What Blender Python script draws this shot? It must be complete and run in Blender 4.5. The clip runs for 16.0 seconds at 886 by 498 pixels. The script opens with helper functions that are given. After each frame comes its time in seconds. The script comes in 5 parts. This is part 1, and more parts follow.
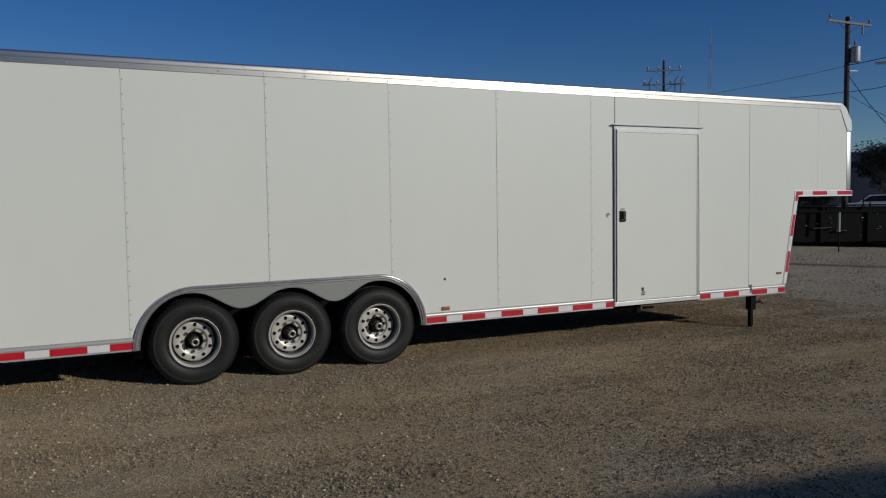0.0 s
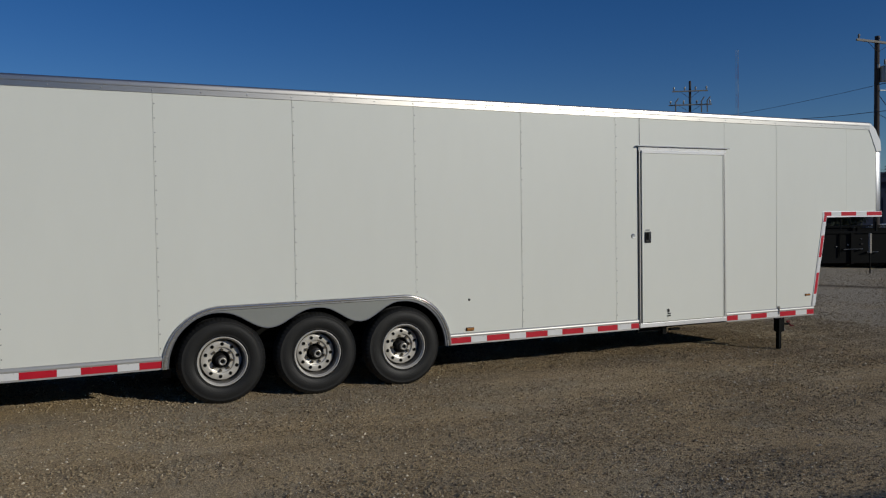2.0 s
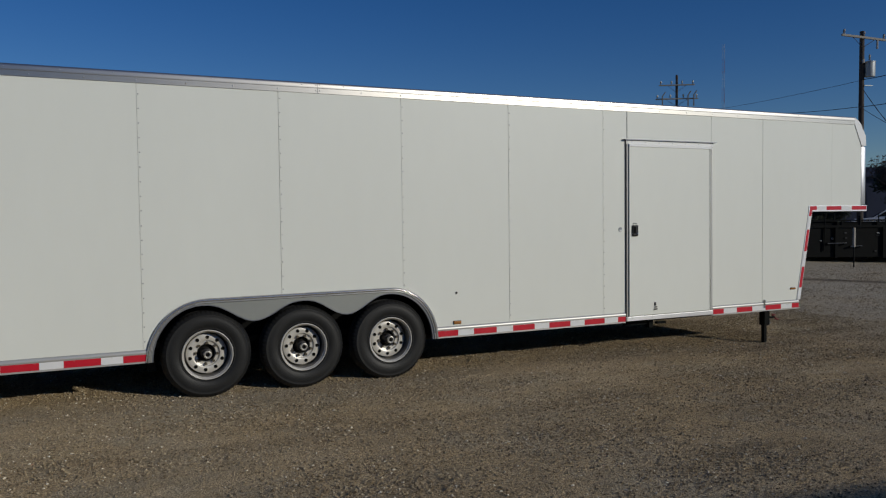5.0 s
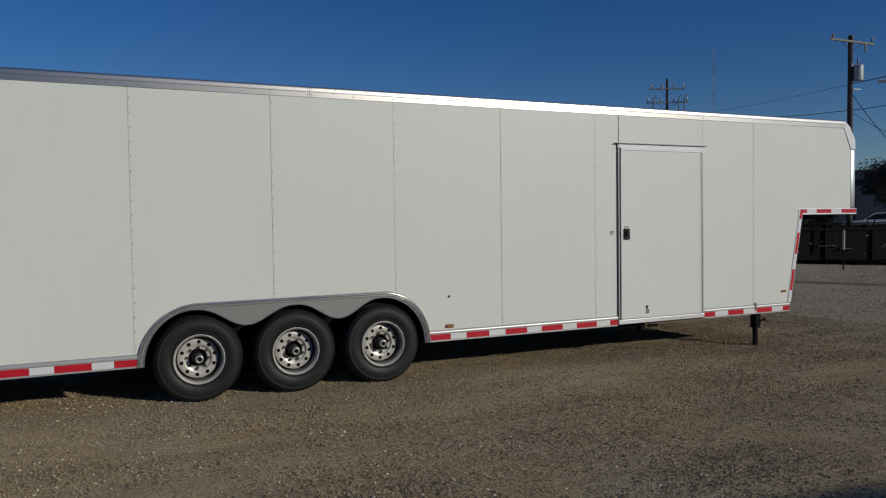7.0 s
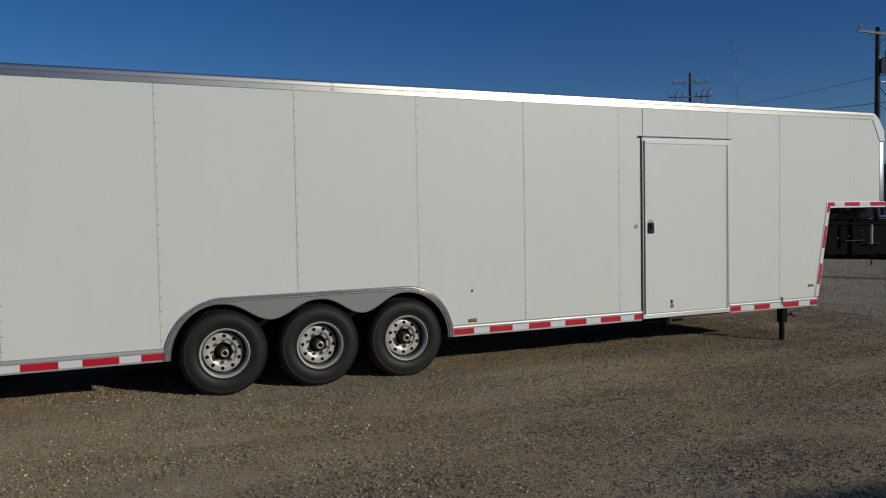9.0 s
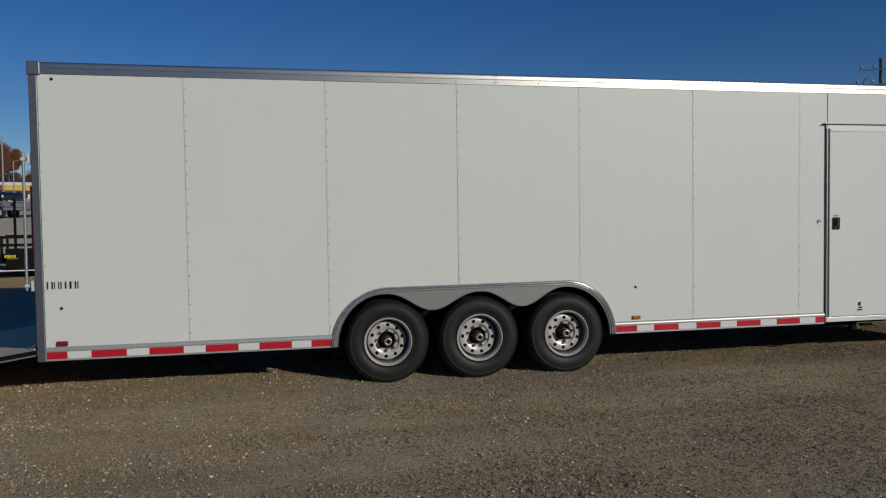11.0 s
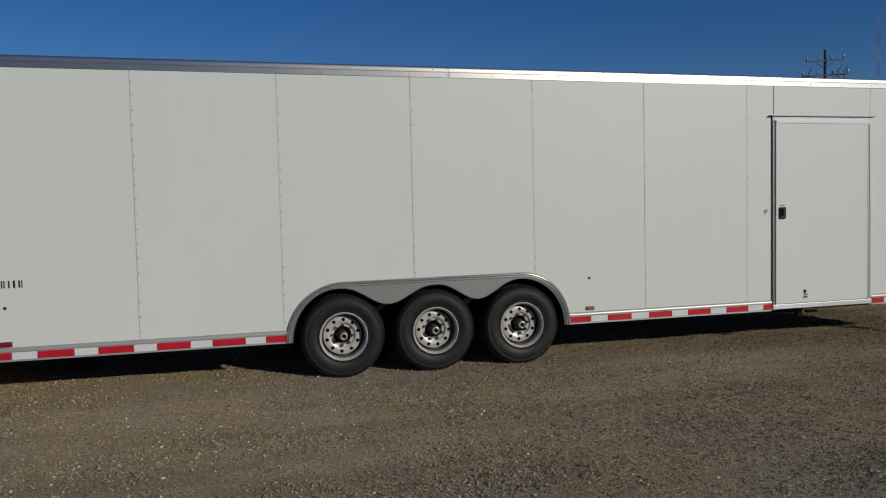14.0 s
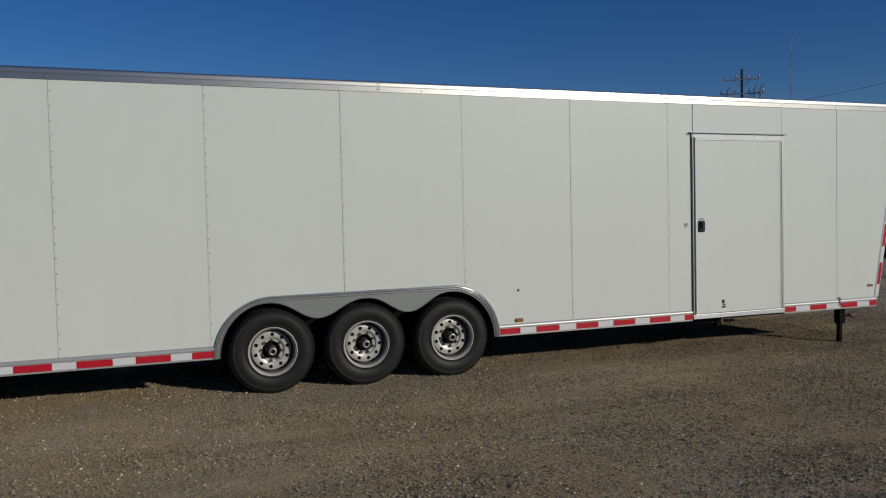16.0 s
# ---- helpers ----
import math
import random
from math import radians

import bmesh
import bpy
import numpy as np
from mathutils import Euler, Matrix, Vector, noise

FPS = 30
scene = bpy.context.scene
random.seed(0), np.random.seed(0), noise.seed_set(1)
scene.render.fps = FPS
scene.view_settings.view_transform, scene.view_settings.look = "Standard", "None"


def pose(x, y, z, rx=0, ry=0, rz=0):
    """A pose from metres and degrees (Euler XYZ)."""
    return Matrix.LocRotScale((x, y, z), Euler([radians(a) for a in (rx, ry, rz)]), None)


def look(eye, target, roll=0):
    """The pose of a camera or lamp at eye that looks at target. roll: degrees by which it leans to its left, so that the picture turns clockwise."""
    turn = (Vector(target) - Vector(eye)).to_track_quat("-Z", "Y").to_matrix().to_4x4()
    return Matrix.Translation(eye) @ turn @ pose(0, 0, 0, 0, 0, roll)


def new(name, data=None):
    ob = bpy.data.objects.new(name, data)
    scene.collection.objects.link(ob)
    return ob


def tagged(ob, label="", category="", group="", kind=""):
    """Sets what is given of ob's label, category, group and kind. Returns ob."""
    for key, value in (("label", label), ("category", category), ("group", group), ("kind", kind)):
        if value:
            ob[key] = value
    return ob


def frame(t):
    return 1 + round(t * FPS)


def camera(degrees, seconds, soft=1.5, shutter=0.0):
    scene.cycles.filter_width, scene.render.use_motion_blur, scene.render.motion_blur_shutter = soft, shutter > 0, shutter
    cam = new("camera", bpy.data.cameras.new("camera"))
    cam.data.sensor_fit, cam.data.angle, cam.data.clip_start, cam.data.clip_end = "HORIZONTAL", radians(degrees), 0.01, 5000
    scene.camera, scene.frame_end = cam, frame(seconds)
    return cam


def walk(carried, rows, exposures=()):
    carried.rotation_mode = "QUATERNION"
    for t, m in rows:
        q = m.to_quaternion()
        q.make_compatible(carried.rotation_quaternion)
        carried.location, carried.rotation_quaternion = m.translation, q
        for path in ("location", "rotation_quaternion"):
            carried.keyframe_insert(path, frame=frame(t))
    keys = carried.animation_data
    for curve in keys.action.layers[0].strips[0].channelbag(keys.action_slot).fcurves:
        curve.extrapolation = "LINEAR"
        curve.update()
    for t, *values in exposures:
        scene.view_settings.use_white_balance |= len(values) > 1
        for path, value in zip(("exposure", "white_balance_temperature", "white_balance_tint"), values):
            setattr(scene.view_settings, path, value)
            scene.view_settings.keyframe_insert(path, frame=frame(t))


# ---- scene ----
cam = camera(59.5, 16.0, soft=1.2)
PATH = [
    (0, (1.985, -7.159, 1.581), (2.855, -5.361, 1.468), -0.7),
    (0.5, (1.982, -7.182, 1.578), (2.837, -5.377, 1.468), -0.8),
    (1, (1.974, -7.195, 1.581), (2.79, -5.372, 1.491), -0.5),
    (1.5, (1.965, -7.191, 1.573), (2.774, -5.363, 1.509), -0.5),
    (2, (1.974, -7.204, 1.584), (2.786, -5.377, 1.525), -0.7),
    (2.5, (1.976, -7.212, 1.574), (2.8, -5.391, 1.515), -0.6),
    (3, (1.987, -7.192, 1.576), (2.815, -5.373, 1.515), -0.8),
    (3.5, (1.983, -7.167, 1.582), (2.812, -5.348, 1.509), -0.7),
    (6, (1.984, -7.178, 1.584), (2.839, -5.372, 1.506), -0.5),
    (6.5, (1.982, -7.177, 1.58), (2.843, -5.373, 1.511), -0.6),
    (7, (1.977, -7.168, 1.586), (2.839, -5.365, 1.517), -0.6),
    (7.5, (1.983, -7.179, 1.575), (2.84, -5.373, 1.511), -0.7),
    (8, (1.974, -7.17, 1.575), (2.819, -5.358, 1.506), -0.5),
    (8.2, (1.969, -7.168, 1.579), (2.81, -5.354, 1.504), -0.6),
    (10.3, (1.952, -7.129, 1.521), (2.59, -5.234, 1.455), -0.8),
    (10.5, (1.948, -7.128, 1.521), (2.532, -5.217, 1.453), -0.8),
    (11, (1.945, -7.105, 1.511), (2.374, -5.154, 1.435), -0.6),
    (11.5, (1.954, -7.087, 1.497), (2.272, -5.114, 1.42), -0.8),
    (12, (1.941, -7.078, 1.493), (2.208, -5.098, 1.392), -0.7),
    (12.5, (1.928, -7.067, 1.478), (2.199, -5.088, 1.364), -0.7),
    (13, (1.935, -7.047, 1.497), (2.222, -5.071, 1.378), -0.9),
    (13.5, (1.953, -7.068, 1.516), (2.351, -5.111, 1.412), -1.1),
    (14, (1.97, -7.099, 1.533), (2.505, -5.174, 1.432), -1.1),
    (14.5, (1.97, -7.105, 1.524), (2.583, -5.204, 1.431), -1.0),
    (15, (1.966, -7.103, 1.522), (2.622, -5.215, 1.448), -1.1),
    (15.5, (1.967, -7.129, 1.535), (2.649, -5.25, 1.466), -1.1),
    (16, (1.977, -7.135, 1.542), (2.679, -5.263, 1.47), -1.1),
]
walk(cam, [(t, look(eye, target, roll)) for t, eye, target, roll in PATH])

# ---- world, sun ----
SUN = Vector((0.53, -0.78, 0.325)).normalized()
world = bpy.data.worlds.new("sky")
scene.world = world
world.use_nodes = True
wn = world.node_tree.nodes
sky = wn.new("ShaderNodeTexSky")
sky.sky_type = "NISHITA"
sky.sun_disc = False
sky.sun_elevation = math.asin(SUN.z)
sky.sun_rotation = math.atan2(SUN.x, SUN.y)
sky.altitude, sky.air_density, sky.dust_density, sky.ozone_density = 200, 0.9, 0.15, 4.2
clear = wn.new("ShaderNodeHueSaturation")
clear.inputs["Saturation"].default_value, clear.inputs["Hue"].default_value = 1.25, 0.513
world.node_tree.links.new(sky.outputs[0], clear.inputs["Color"])
world.node_tree.links.new(clear.outputs[0], wn["Background"].inputs[0])
wn["Background"].inputs[1].default_value = 0.083
sun = new("sun", bpy.data.lights.new("sun", "SUN"))
sun.data.energy, sun.data.angle, sun.data.color = 3.0, radians(0.7), (1.0, 0.955, 0.85)
sun.matrix_world = look(SUN * 60, (0, 0, 0))
scene.view_settings.exposure = -0.6


# ---- materials ----
def material(name, color, rough=0.6, metal=0.0, vary=0.12, scale=3.0, fine=60.0, bump=0.0, bump_scale=80.0, spec=0.5, coat=0.0, stretch=(1, 1, 1), tint=None, per_piece=0.0):
    m = bpy.data.materials.new(name)
    m.use_nodes = True
    n, l = m.node_tree.nodes, m.node_tree.links
    b = n["Principled BSDF"]
    tc = n.new("ShaderNodeTexCoord")
    mp = n.new("ShaderNodeMapping")
    mp.inputs["Scale"].default_value = stretch
    l.new(tc.outputs["Object"], mp.inputs[0])

    def noise_tex(sc, detail):
        t = n.new("ShaderNodeTexNoise")
        t.inputs["Scale"].default_value, t.inputs["Detail"].default_value = sc, detail
        l.new(mp.outputs[0], t.inputs["Vector"])
        return t
    big, small = noise_tex(scale, 4), noise_tex(fine, 3)
    mix = n.new("ShaderNodeMix")
    mix.data_type = "RGBA"
    dark = [c * (1 - vary) for c in color]
    light = [min(1, c * (1 + vary)) for c in (tint or color)]
    mix.inputs[6].default_value, mix.inputs[7].default_value = (*dark, 1), (*light, 1)
    l.new(big.outputs[0], mix.inputs[0])
    hsv = n.new("ShaderNodeHueSaturation")
    l.new(mix.outputs[2], hsv.inputs["Color"])
    rng = n.new("ShaderNodeMapRange")
    rng.inputs["To Min"].default_value, rng.inputs["To Max"].default_value = 1 - vary * 0.6, 1 + vary * 0.6
    l.new(small.outputs[0], rng.inputs[0])
    value = rng.outputs[0]
    if per_piece:
        oi = n.new("ShaderNodeObjectInfo")
        r2 = n.new("ShaderNodeMapRange")
        r2.inputs["To Min"].default_value, r2.inputs["To Max"].default_value = 1 - per_piece, 1 + per_piece
        l.new(oi.outputs["Random"], r2.inputs[0])
        mul = n.new("ShaderNodeMath")
        mul.operation = "MULTIPLY"
        l.new(value, mul.inputs[0])
        l.new(r2.outputs[0], mul.inputs[1])
        value = mul.outputs[0]
    l.new(value, hsv.inputs["Value"])
    l.new(hsv.outputs[0], b.inputs["Base Color"])
    rr = n.new("ShaderNodeMapRange")
    rr.inputs["To Min"].default_value, rr.inputs["To Max"].default_value = max(0.02, rough - 0.07), min(1, rough + 0.07)
    l.new(big.outputs[0], rr.inputs[0])
    l.new(rr.outputs[0], b.inputs["Roughness"])
    b.inputs["Metallic"].default_value = metal
    b.inputs["Specular IOR Level"].default_value = spec
    b.inputs["Coat Weight"].default_value = coat
    if bump:
        bt = noise_tex(bump_scale, 4)
        bp = n.new("ShaderNodeBump")
        bp.inputs["Strength"].default_value, bp.inputs["Distance"].default_value = bump, 0.01
        l.new(bt.outputs[0], bp.inputs["Height"])
        l.new(bp.outputs[0], b.inputs["Normal"])
    return m


def island_material(name, ramp, rough=0.85, fine=40.0):
    """Colour chosen piece by piece out of a ramp, with a fine grain."""
    m = bpy.data.materials.new(name)
    m.use_nodes = True
    n, l = m.node_tree.nodes, m.node_tree.links
    b = n["Principled BSDF"]
    geo = n.new("ShaderNodeNewGeometry")
    cr = n.new("ShaderNodeValToRGB")
    while len(cr.color_ramp.elements) < len(ramp):
        cr.color_ramp.elements.new(0.5)
    for e, (p, c) in zip(cr.color_ramp.elements, ramp):
        e.position, e.color = p, (*c, 1)
    l.new(geo.outputs["Random Per Island"], cr.inputs[0])
    tc = n.new("ShaderNodeTexCoord")
    t = n.new("ShaderNodeTexNoise")
    t.inputs["Scale"].default_value = fine
    l.new(tc.outputs["Object"], t.inputs["Vector"])
    rng = n.new("ShaderNodeMapRange")
    rng.inputs["To Min"].default_value, rng.inputs["To Max"].default_value = 0.75, 1.25
    l.new(t.outputs[0], rng.inputs[0])
    hsv = n.new("ShaderNodeHueSaturation")
    l.new(cr.outputs[0], hsv.inputs["Color"])
    l.new(rng.outputs[0], hsv.inputs["Value"])
    l.new(hsv.outputs[0], b.inputs["Base Color"])
    b.inputs["Roughness"].default_value = rough
    b.inputs["Diffuse Roughness"].default_value = 1.0
    return m


def gravel_material():
    m = bpy.data.materials.new("packed_gravel")
    m.use_nodes = True
    n, l = m.node_tree.nodes, m.node_tree.links
    b = n["Principled BSDF"]
    tc = n.new("ShaderNodeTexCoord")

    def tex(kind, sc, detail=4.0):
        t = n.new(kind)
        t.inputs["Scale"].default_value = sc
        if kind == "ShaderNodeTexNoise":
            t.inputs["Detail"].default_value = detail
            t.inputs["Roughness"].default_value = 0.65
        l.new(tc.outputs["Object"], t.inputs["Vector"])
        return t

    def blend(fac, a, c):
        x = n.new("ShaderNodeMix")
        x.data_type = "RGBA"
        l.new(fac, x.inputs[0])
        for sock, v in ((x.inputs[6], a), (x.inputs[7], c)):
            if isinstance(v, tuple):
                sock.default_value = (*v, 1)
            else:
                l.new(v, sock)
        return x.outputs[2]

    def remap(src, lo, hi, a=0.0, c=1.0):
        r = n.new("ShaderNodeMapRange")
        r.inputs[1].default_value, r.inputs[2].default_value, r.inputs[3].default_value, r.inputs[4].default_value = lo, hi, a, c
        l.new(src, r.inputs[0])
        return r.outputs[0]
    stretch = n.new("ShaderNodeMapping")
    stretch.inputs["Scale"].default_value = (0.35, 1.6, 1.0)
    l.new(tc.outputs["Object"], stretch.inputs[0])
    rut = tex("ShaderNodeTexNoise", 1.0, 6)
    l.new(stretch.outputs[0], rut.inputs["Vector"])
    patch = tex("ShaderNodeTexNoise", 0.5, 6)
    mid = tex("ShaderNodeTexNoise", 3.0, 7)
    grain = tex("ShaderNodeTexNoise", 90, 6)
    coarse = tex("ShaderNodeTexNoise", 30, 7)
    cells = tex("ShaderNodeTexVoronoi", 60)
    dirt = blend(remap(patch.outputs[0], 0.36, 0.64), GRAVEL_A, GRAVEL_B)
    bare = tex("ShaderNodeTexNoise", 1.1, 8)
    dirt = blend(remap(bare.outputs[0], 0.5, 0.62, 0, 0.6), dirt, GRAVEL_GREY)
    dirt = blend(remap(rut.outputs[0], 0.48, 0.64, 0, 0.55), dirt, GRAVEL_C)
    dirt = blend(remap(mid.outputs[0], 0.5, 0.7, 0, 0.5), dirt, GRAVEL_D)
    place = n.new("ShaderNodeSeparateXYZ")
    l.new(tc.outputs["Object"], place.inputs[0])

    def product(a, c):
        p = n.new("ShaderNodeMath")
        p.operation = "MULTIPLY"
        l.new(a, p.inputs[0])
        l.new(c, p.inputs[1])
        return p.outputs[0]
    beyond = product(remap(place.outputs[0], 10.5, 14.5), remap(patch.outputs[0], 0.3, 0.5, 0.45, 0.9))
    dirt = blend(beyond, dirt, GRAVEL_PALE)
    # shadow stripe over the far gravel, painted into the dirt colour
    line = n.new("ShaderNodeVectorMath")
    line.operation = "DOT_PRODUCT"
    line.inputs[1].default_value = (0.527, 0.85, 0.0)
    l.new(tc.outputs["Object"], line.inputs[0])
    shadow_stripe = product(remap(line.outputs["Value"], 12.9, 13.2), remap(line.outputs["Value"], 13.55, 13.25))
    dirt = blend(product(product(shadow_stripe, remap(place.outputs[0], 15.0, 16.5, 0, 0.9)), remap(place.outputs[0], 20.5, 18.0)), dirt, GRAVEL_SHADOW)
    along = product(remap(place.outputs[1], -1.1, -0.45), remap(place.outputs[1], 0.1, 0.6, 1, 0))
    washed = product(product(along, remap(place.outputs[0], 6.2, 4.8)), product(remap(place.outputs[0], 1.2, 2.6), remap(mid.outputs[0], 0.35, 0.6, 0.1, 0.75)))
    dirt = blend(washed, dirt, GRAVEL_GREY)
    # dirt gets darker towards low x and low y, broken up by noise
    darker = product(remap(place.outputs[1], -1.8, -3.6), remap(place.outputs[0], 2.4, 0.2))
    dirt = blend(product(darker, remap(rut.outputs[0], 0.35, 0.6, 0.1, 0.55)), dirt, GRAVEL_C)
    bw = n.new("ShaderNodeRGBToBW")
    l.new(cells.outputs["Color"], bw.inputs[0])
    stone = blend(bw.outputs[0], (0.07, 0.05, 0.035), (0.66, 0.55, 0.38))
    dirt = blend(remap(cells.outputs["Distance"], 0.1, 0.34, 0.75, 0.0), dirt, stone)
    hsv = n.new("ShaderNodeHueSaturation")
    l.new(dirt, hsv.inputs["Color"])
    mul = n.new("ShaderNodeMath")
    mul.operation = "MULTIPLY"
    l.new(remap(grain.outputs[0], 0.34, 0.66, 0.5, 1.5), mul.inputs[0])
    l.new(remap(coarse.outputs[0], 0.35, 0.65, 0.84, 1.16), mul.inputs[1])
    l.new(mul.outputs[0], hsv.inputs["Value"])
    l.new(hsv.outputs[0], b.inputs["Base Color"])
    b.inputs["Roughness"].default_value = 0.95
    b.inputs["Diffuse Roughness"].default_value = 0.3
    b.inputs["Specular IOR Level"].default_value = 0.2
    add = n.new("ShaderNodeMath")
    add.operation = "ADD"
    l.new(remap(grain.outputs[0], 0.3, 0.7, 0.0, 0.35), add.inputs[0])
    l.new(remap(coarse.outputs[0], 0.3, 0.7, 0.0, 0.8), add.inputs[1])
    bp = n.new("ShaderNodeBump")
    bp.inputs["Strength"].default_value, bp.inputs["Distance"].default_value = 0.85, 0.02
    l.new(add.outputs[0], bp.inputs["Height"])
    l.new(bp.outputs[0], b.inputs["Normal"])
    return m


GRAVEL_PALE = (0.5, 0.435, 0.32)
GRAVEL_SHADOW = (0.13, 0.1, 0.066)
GRAVEL_GREY = (0.42, 0.36, 0.255)
GRAVEL_A, GRAVEL_B, GRAVEL_C, GRAVEL_D = (0.49, 0.358, 0.195), (0.515, 0.402, 0.25), (0.31, 0.22, 0.117), (0.405, 0.312, 0.18)
GRAVEL = gravel_material()
STONES = island_material("loose_stones", [(0.0, (0.17, 0.124, 0.07)), (0.35, (0.36, 0.278, 0.165)), (0.92, (0.5, 0.405, 0.26)), (1.0, (0.85, 0.78, 0.63))])
CLODS = island_material("dark_dirt_clods", [(0.0, (0.1, 0.068, 0.036)), (0.6, (0.21, 0.148, 0.08)), (1.0, (0.34, 0.25, 0.14))])
WHITE = material("white_painted_aluminium", (0.795, 0.815, 0.745), spec=0.3, rough=0.45, vary=0.03, scale=0.9, fine=6, bump=0.1, bump_scale=1.1, stretch=(1.2, 1, 0.35))
WHITE_CAP = material("white_moulded_cap", (0.9, 0.905, 0.88), rough=0.3, vary=0.03)
ALU = material("mill_aluminium", (0.72, 0.73, 0.75), rough=0.42, metal=0.95, coat=0.1, vary=0.06, scale=1.5, fine=30, bump=0.03, bump_scale=6, stretch=(0.3, 1, 1))
RAIL_ALU = material("roof_rail_aluminium", (0.53, 0.505, 0.46), rough=0.33, metal=0.95, coat=0.15, vary=0.08, scale=1.5, fine=30, bump=0.03, bump_scale=6, stretch=(0.3, 1, 1))
BASE_ALU = material("bottom_rail_aluminium", (0.5, 0.5, 0.48), rough=0.42, metal=0.4, coat=0.05, vary=0.08, scale=1.5, fine=30, stretch=(0.3, 1, 1))
ALU_DULL = material("dull_aluminium", (0.22, 0.232, 0.255), rough=0.45, metal=0.75, vary=0.08, scale=3, fine=40)
SKIRT = material("fender_skirt_aluminium", (0.27, 0.283, 0.264), rough=0.5, metal=0.2, vary=0.07, scale=2, fine=25)
TRIM = material("brushed_fender_trim", (0.48, 0.48, 0.465), rough=0.28, metal=0.55, coat=0.3, vary=0.08, scale=3, fine=40)
JAMB_DARK = material("dark_jamb_shade_and_rubber", (0.07, 0.073, 0.07), rough=0.6, vary=0.1)
BEAD = material("polished_bead_aluminium", (0.55, 0.55, 0.535), rough=0.19, metal=0.75, coat=0.3, vary=0.06, scale=3, fine=40)
RAIL_RIVET = material("bright_rivet", (0.6, 0.6, 0.6), rough=0.3, metal=0.7, vary=0.05)
RIVET = material("rivet", (0.42, 0.42, 0.41), rough=0.45, metal=0.6, vary=0.1)
SEAM = material("seam_sealant", (0.46, 0.46, 0.44), rough=0.8, vary=0.1)
BASE_GAP = material("dark_joint", (0.12, 0.12, 0.12), rough=0.8, vary=0.1)
RED_TAPE = material("red_reflective_tape", (0.58, 0.012, 0.03), rough=0.35, vary=0.12, scale=8, fine=120)
WHITE_TAPE = material("silver_reflective_tape", (0.8, 0.81, 0.8), rough=0.35, vary=0.08, scale=8, fine=120)
RUBBER = material("tyre_rubber", (0.015, 0.0153, 0.0152), spec=0.32, rough=0.5, vary=0.25, scale=6, fine=60, bump=0.15, bump_scale=120)
RIM = material("silver_painted_steel", (0.66, 0.635, 0.575), rough=0.35, metal=0.28, vary=0.14, scale=9, fine=70)
BARREL_SHADE = material("shade_darkened_steel", (0.2, 0.19, 0.17), rough=0.6, metal=0.2, vary=0.25, scale=9)
HUB = material("greasy_hub_steel", (0.4, 0.385, 0.345), rough=0.38, metal=0.3, vary=0.25, scale=20)
LUG = material("brown_plated_nut", (0.1, 0.085, 0.062), rough=0.45, metal=0.4, vary=0.3, scale=20)
GREASE_SHADE = material("black_grease_and_shade", (0.03, 0.027, 0.023), rough=0.5, vary=0.3, scale=20)
# near-black that puts the shade inside wells, holes and gaps into the colour
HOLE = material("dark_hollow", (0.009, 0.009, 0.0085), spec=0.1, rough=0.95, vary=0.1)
BLACK = material("black_painted_steel", (0.009, 0.0095, 0.009), spec=0.07, rough=0.6, vary=0.3, scale=5, fine=60, bump=0.05)
UNDER = material("undercoated_steel", (0.028, 0.027, 0.025), rough=0.8, vary=0.3, scale=5)
PLASTIC = material("black_plastic", (0.015, 0.015, 0.015), rough=0.35, vary=0.15)
CHROME = material("chrome", (0.75, 0.75, 0.74), rough=0.16, metal=1.0, vary=0.03)
AMBER = material("amber_lens", (0.36, 0.15, 0.035), rough=0.25, vary=0.1)
RED_DARK = material("deep_red", (0.26, 0.010, 0.016), rough=0.35, vary=0.1)
RED_LENS = material("red_lens", (0.25, 0.012, 0.02), rough=0.22, vary=0.1)
PLY = material("weathered_plywood", (0.86, 0.68, 0.44), rough=0.85, spec=0.2, vary=0.12, scale=2.5, fine=25, bump=0.1, bump_scale=30, stretch=(0.25, 1, 1))
POLE_WOOD = material("creosoted_wood", (0.05, 0.04, 0.034), rough=0.9, vary=0.25, scale=4, fine=30, bump=0.3, stretch=(1, 1, 0.1))
ARM_WOOD = material("grey_weathered_wood", (0.3, 0.28, 0.245), rough=0.9, vary=0.2, scale=5, fine=30)
GALV = material("galvanised_steel", (0.36, 0.38, 0.39), rough=0.5, metal=0.5, vary=0.1, scale=6, fine=50)
PALE_ALU = material("bright_sheet_aluminium", (0.3, 0.31, 0.325), rough=0.5, metal=0.35, vary=0.1, scale=3, fine=30)
PORCELAIN = material("glazed_insulator", (0.2, 0.19, 0.18), rough=0.3, vary=0.1)
WIRE = material("cable", (0.02, 0.02, 0.022), rough=0.7, vary=0.1)
BARK = material("bark", (0.09, 0.07, 0.055), rough=0.95, vary=0.3, scale=5, fine=30)
LEAF_RUST = island_material("rust_leaves", [(0, (0.13, 0.045, 0.02)), (0.5, (0.2, 0.075, 0.028)), (1, (0.28, 0.12, 0.045))], 0.9)
LEAF_BROWN = island_material("brown_leaves", [(0, (0.055, 0.036, 0.024)), (0.6, (0.09, 0.06, 0.038)), (1, (0.135, 0.09, 0.055))], 0.9)
LEAF_DARK = island_material("dark_green_leaves", [(0, (0.025, 0.034, 0.018)), (0.6, (0.045, 0.058, 0.03)), (1, (0.08, 0.085, 0.04))], 0.9)
CONE = material("faded_orange_plastic", (0.85, 0.29, 0.25), rough=0.6, vary=0.1)
NAVY = material("navy_tarp", (0.005, 0.006, 0.014), rough=0.45, vary=0.3, scale=8, fine=40, bump=0.2, bump_scale=18)
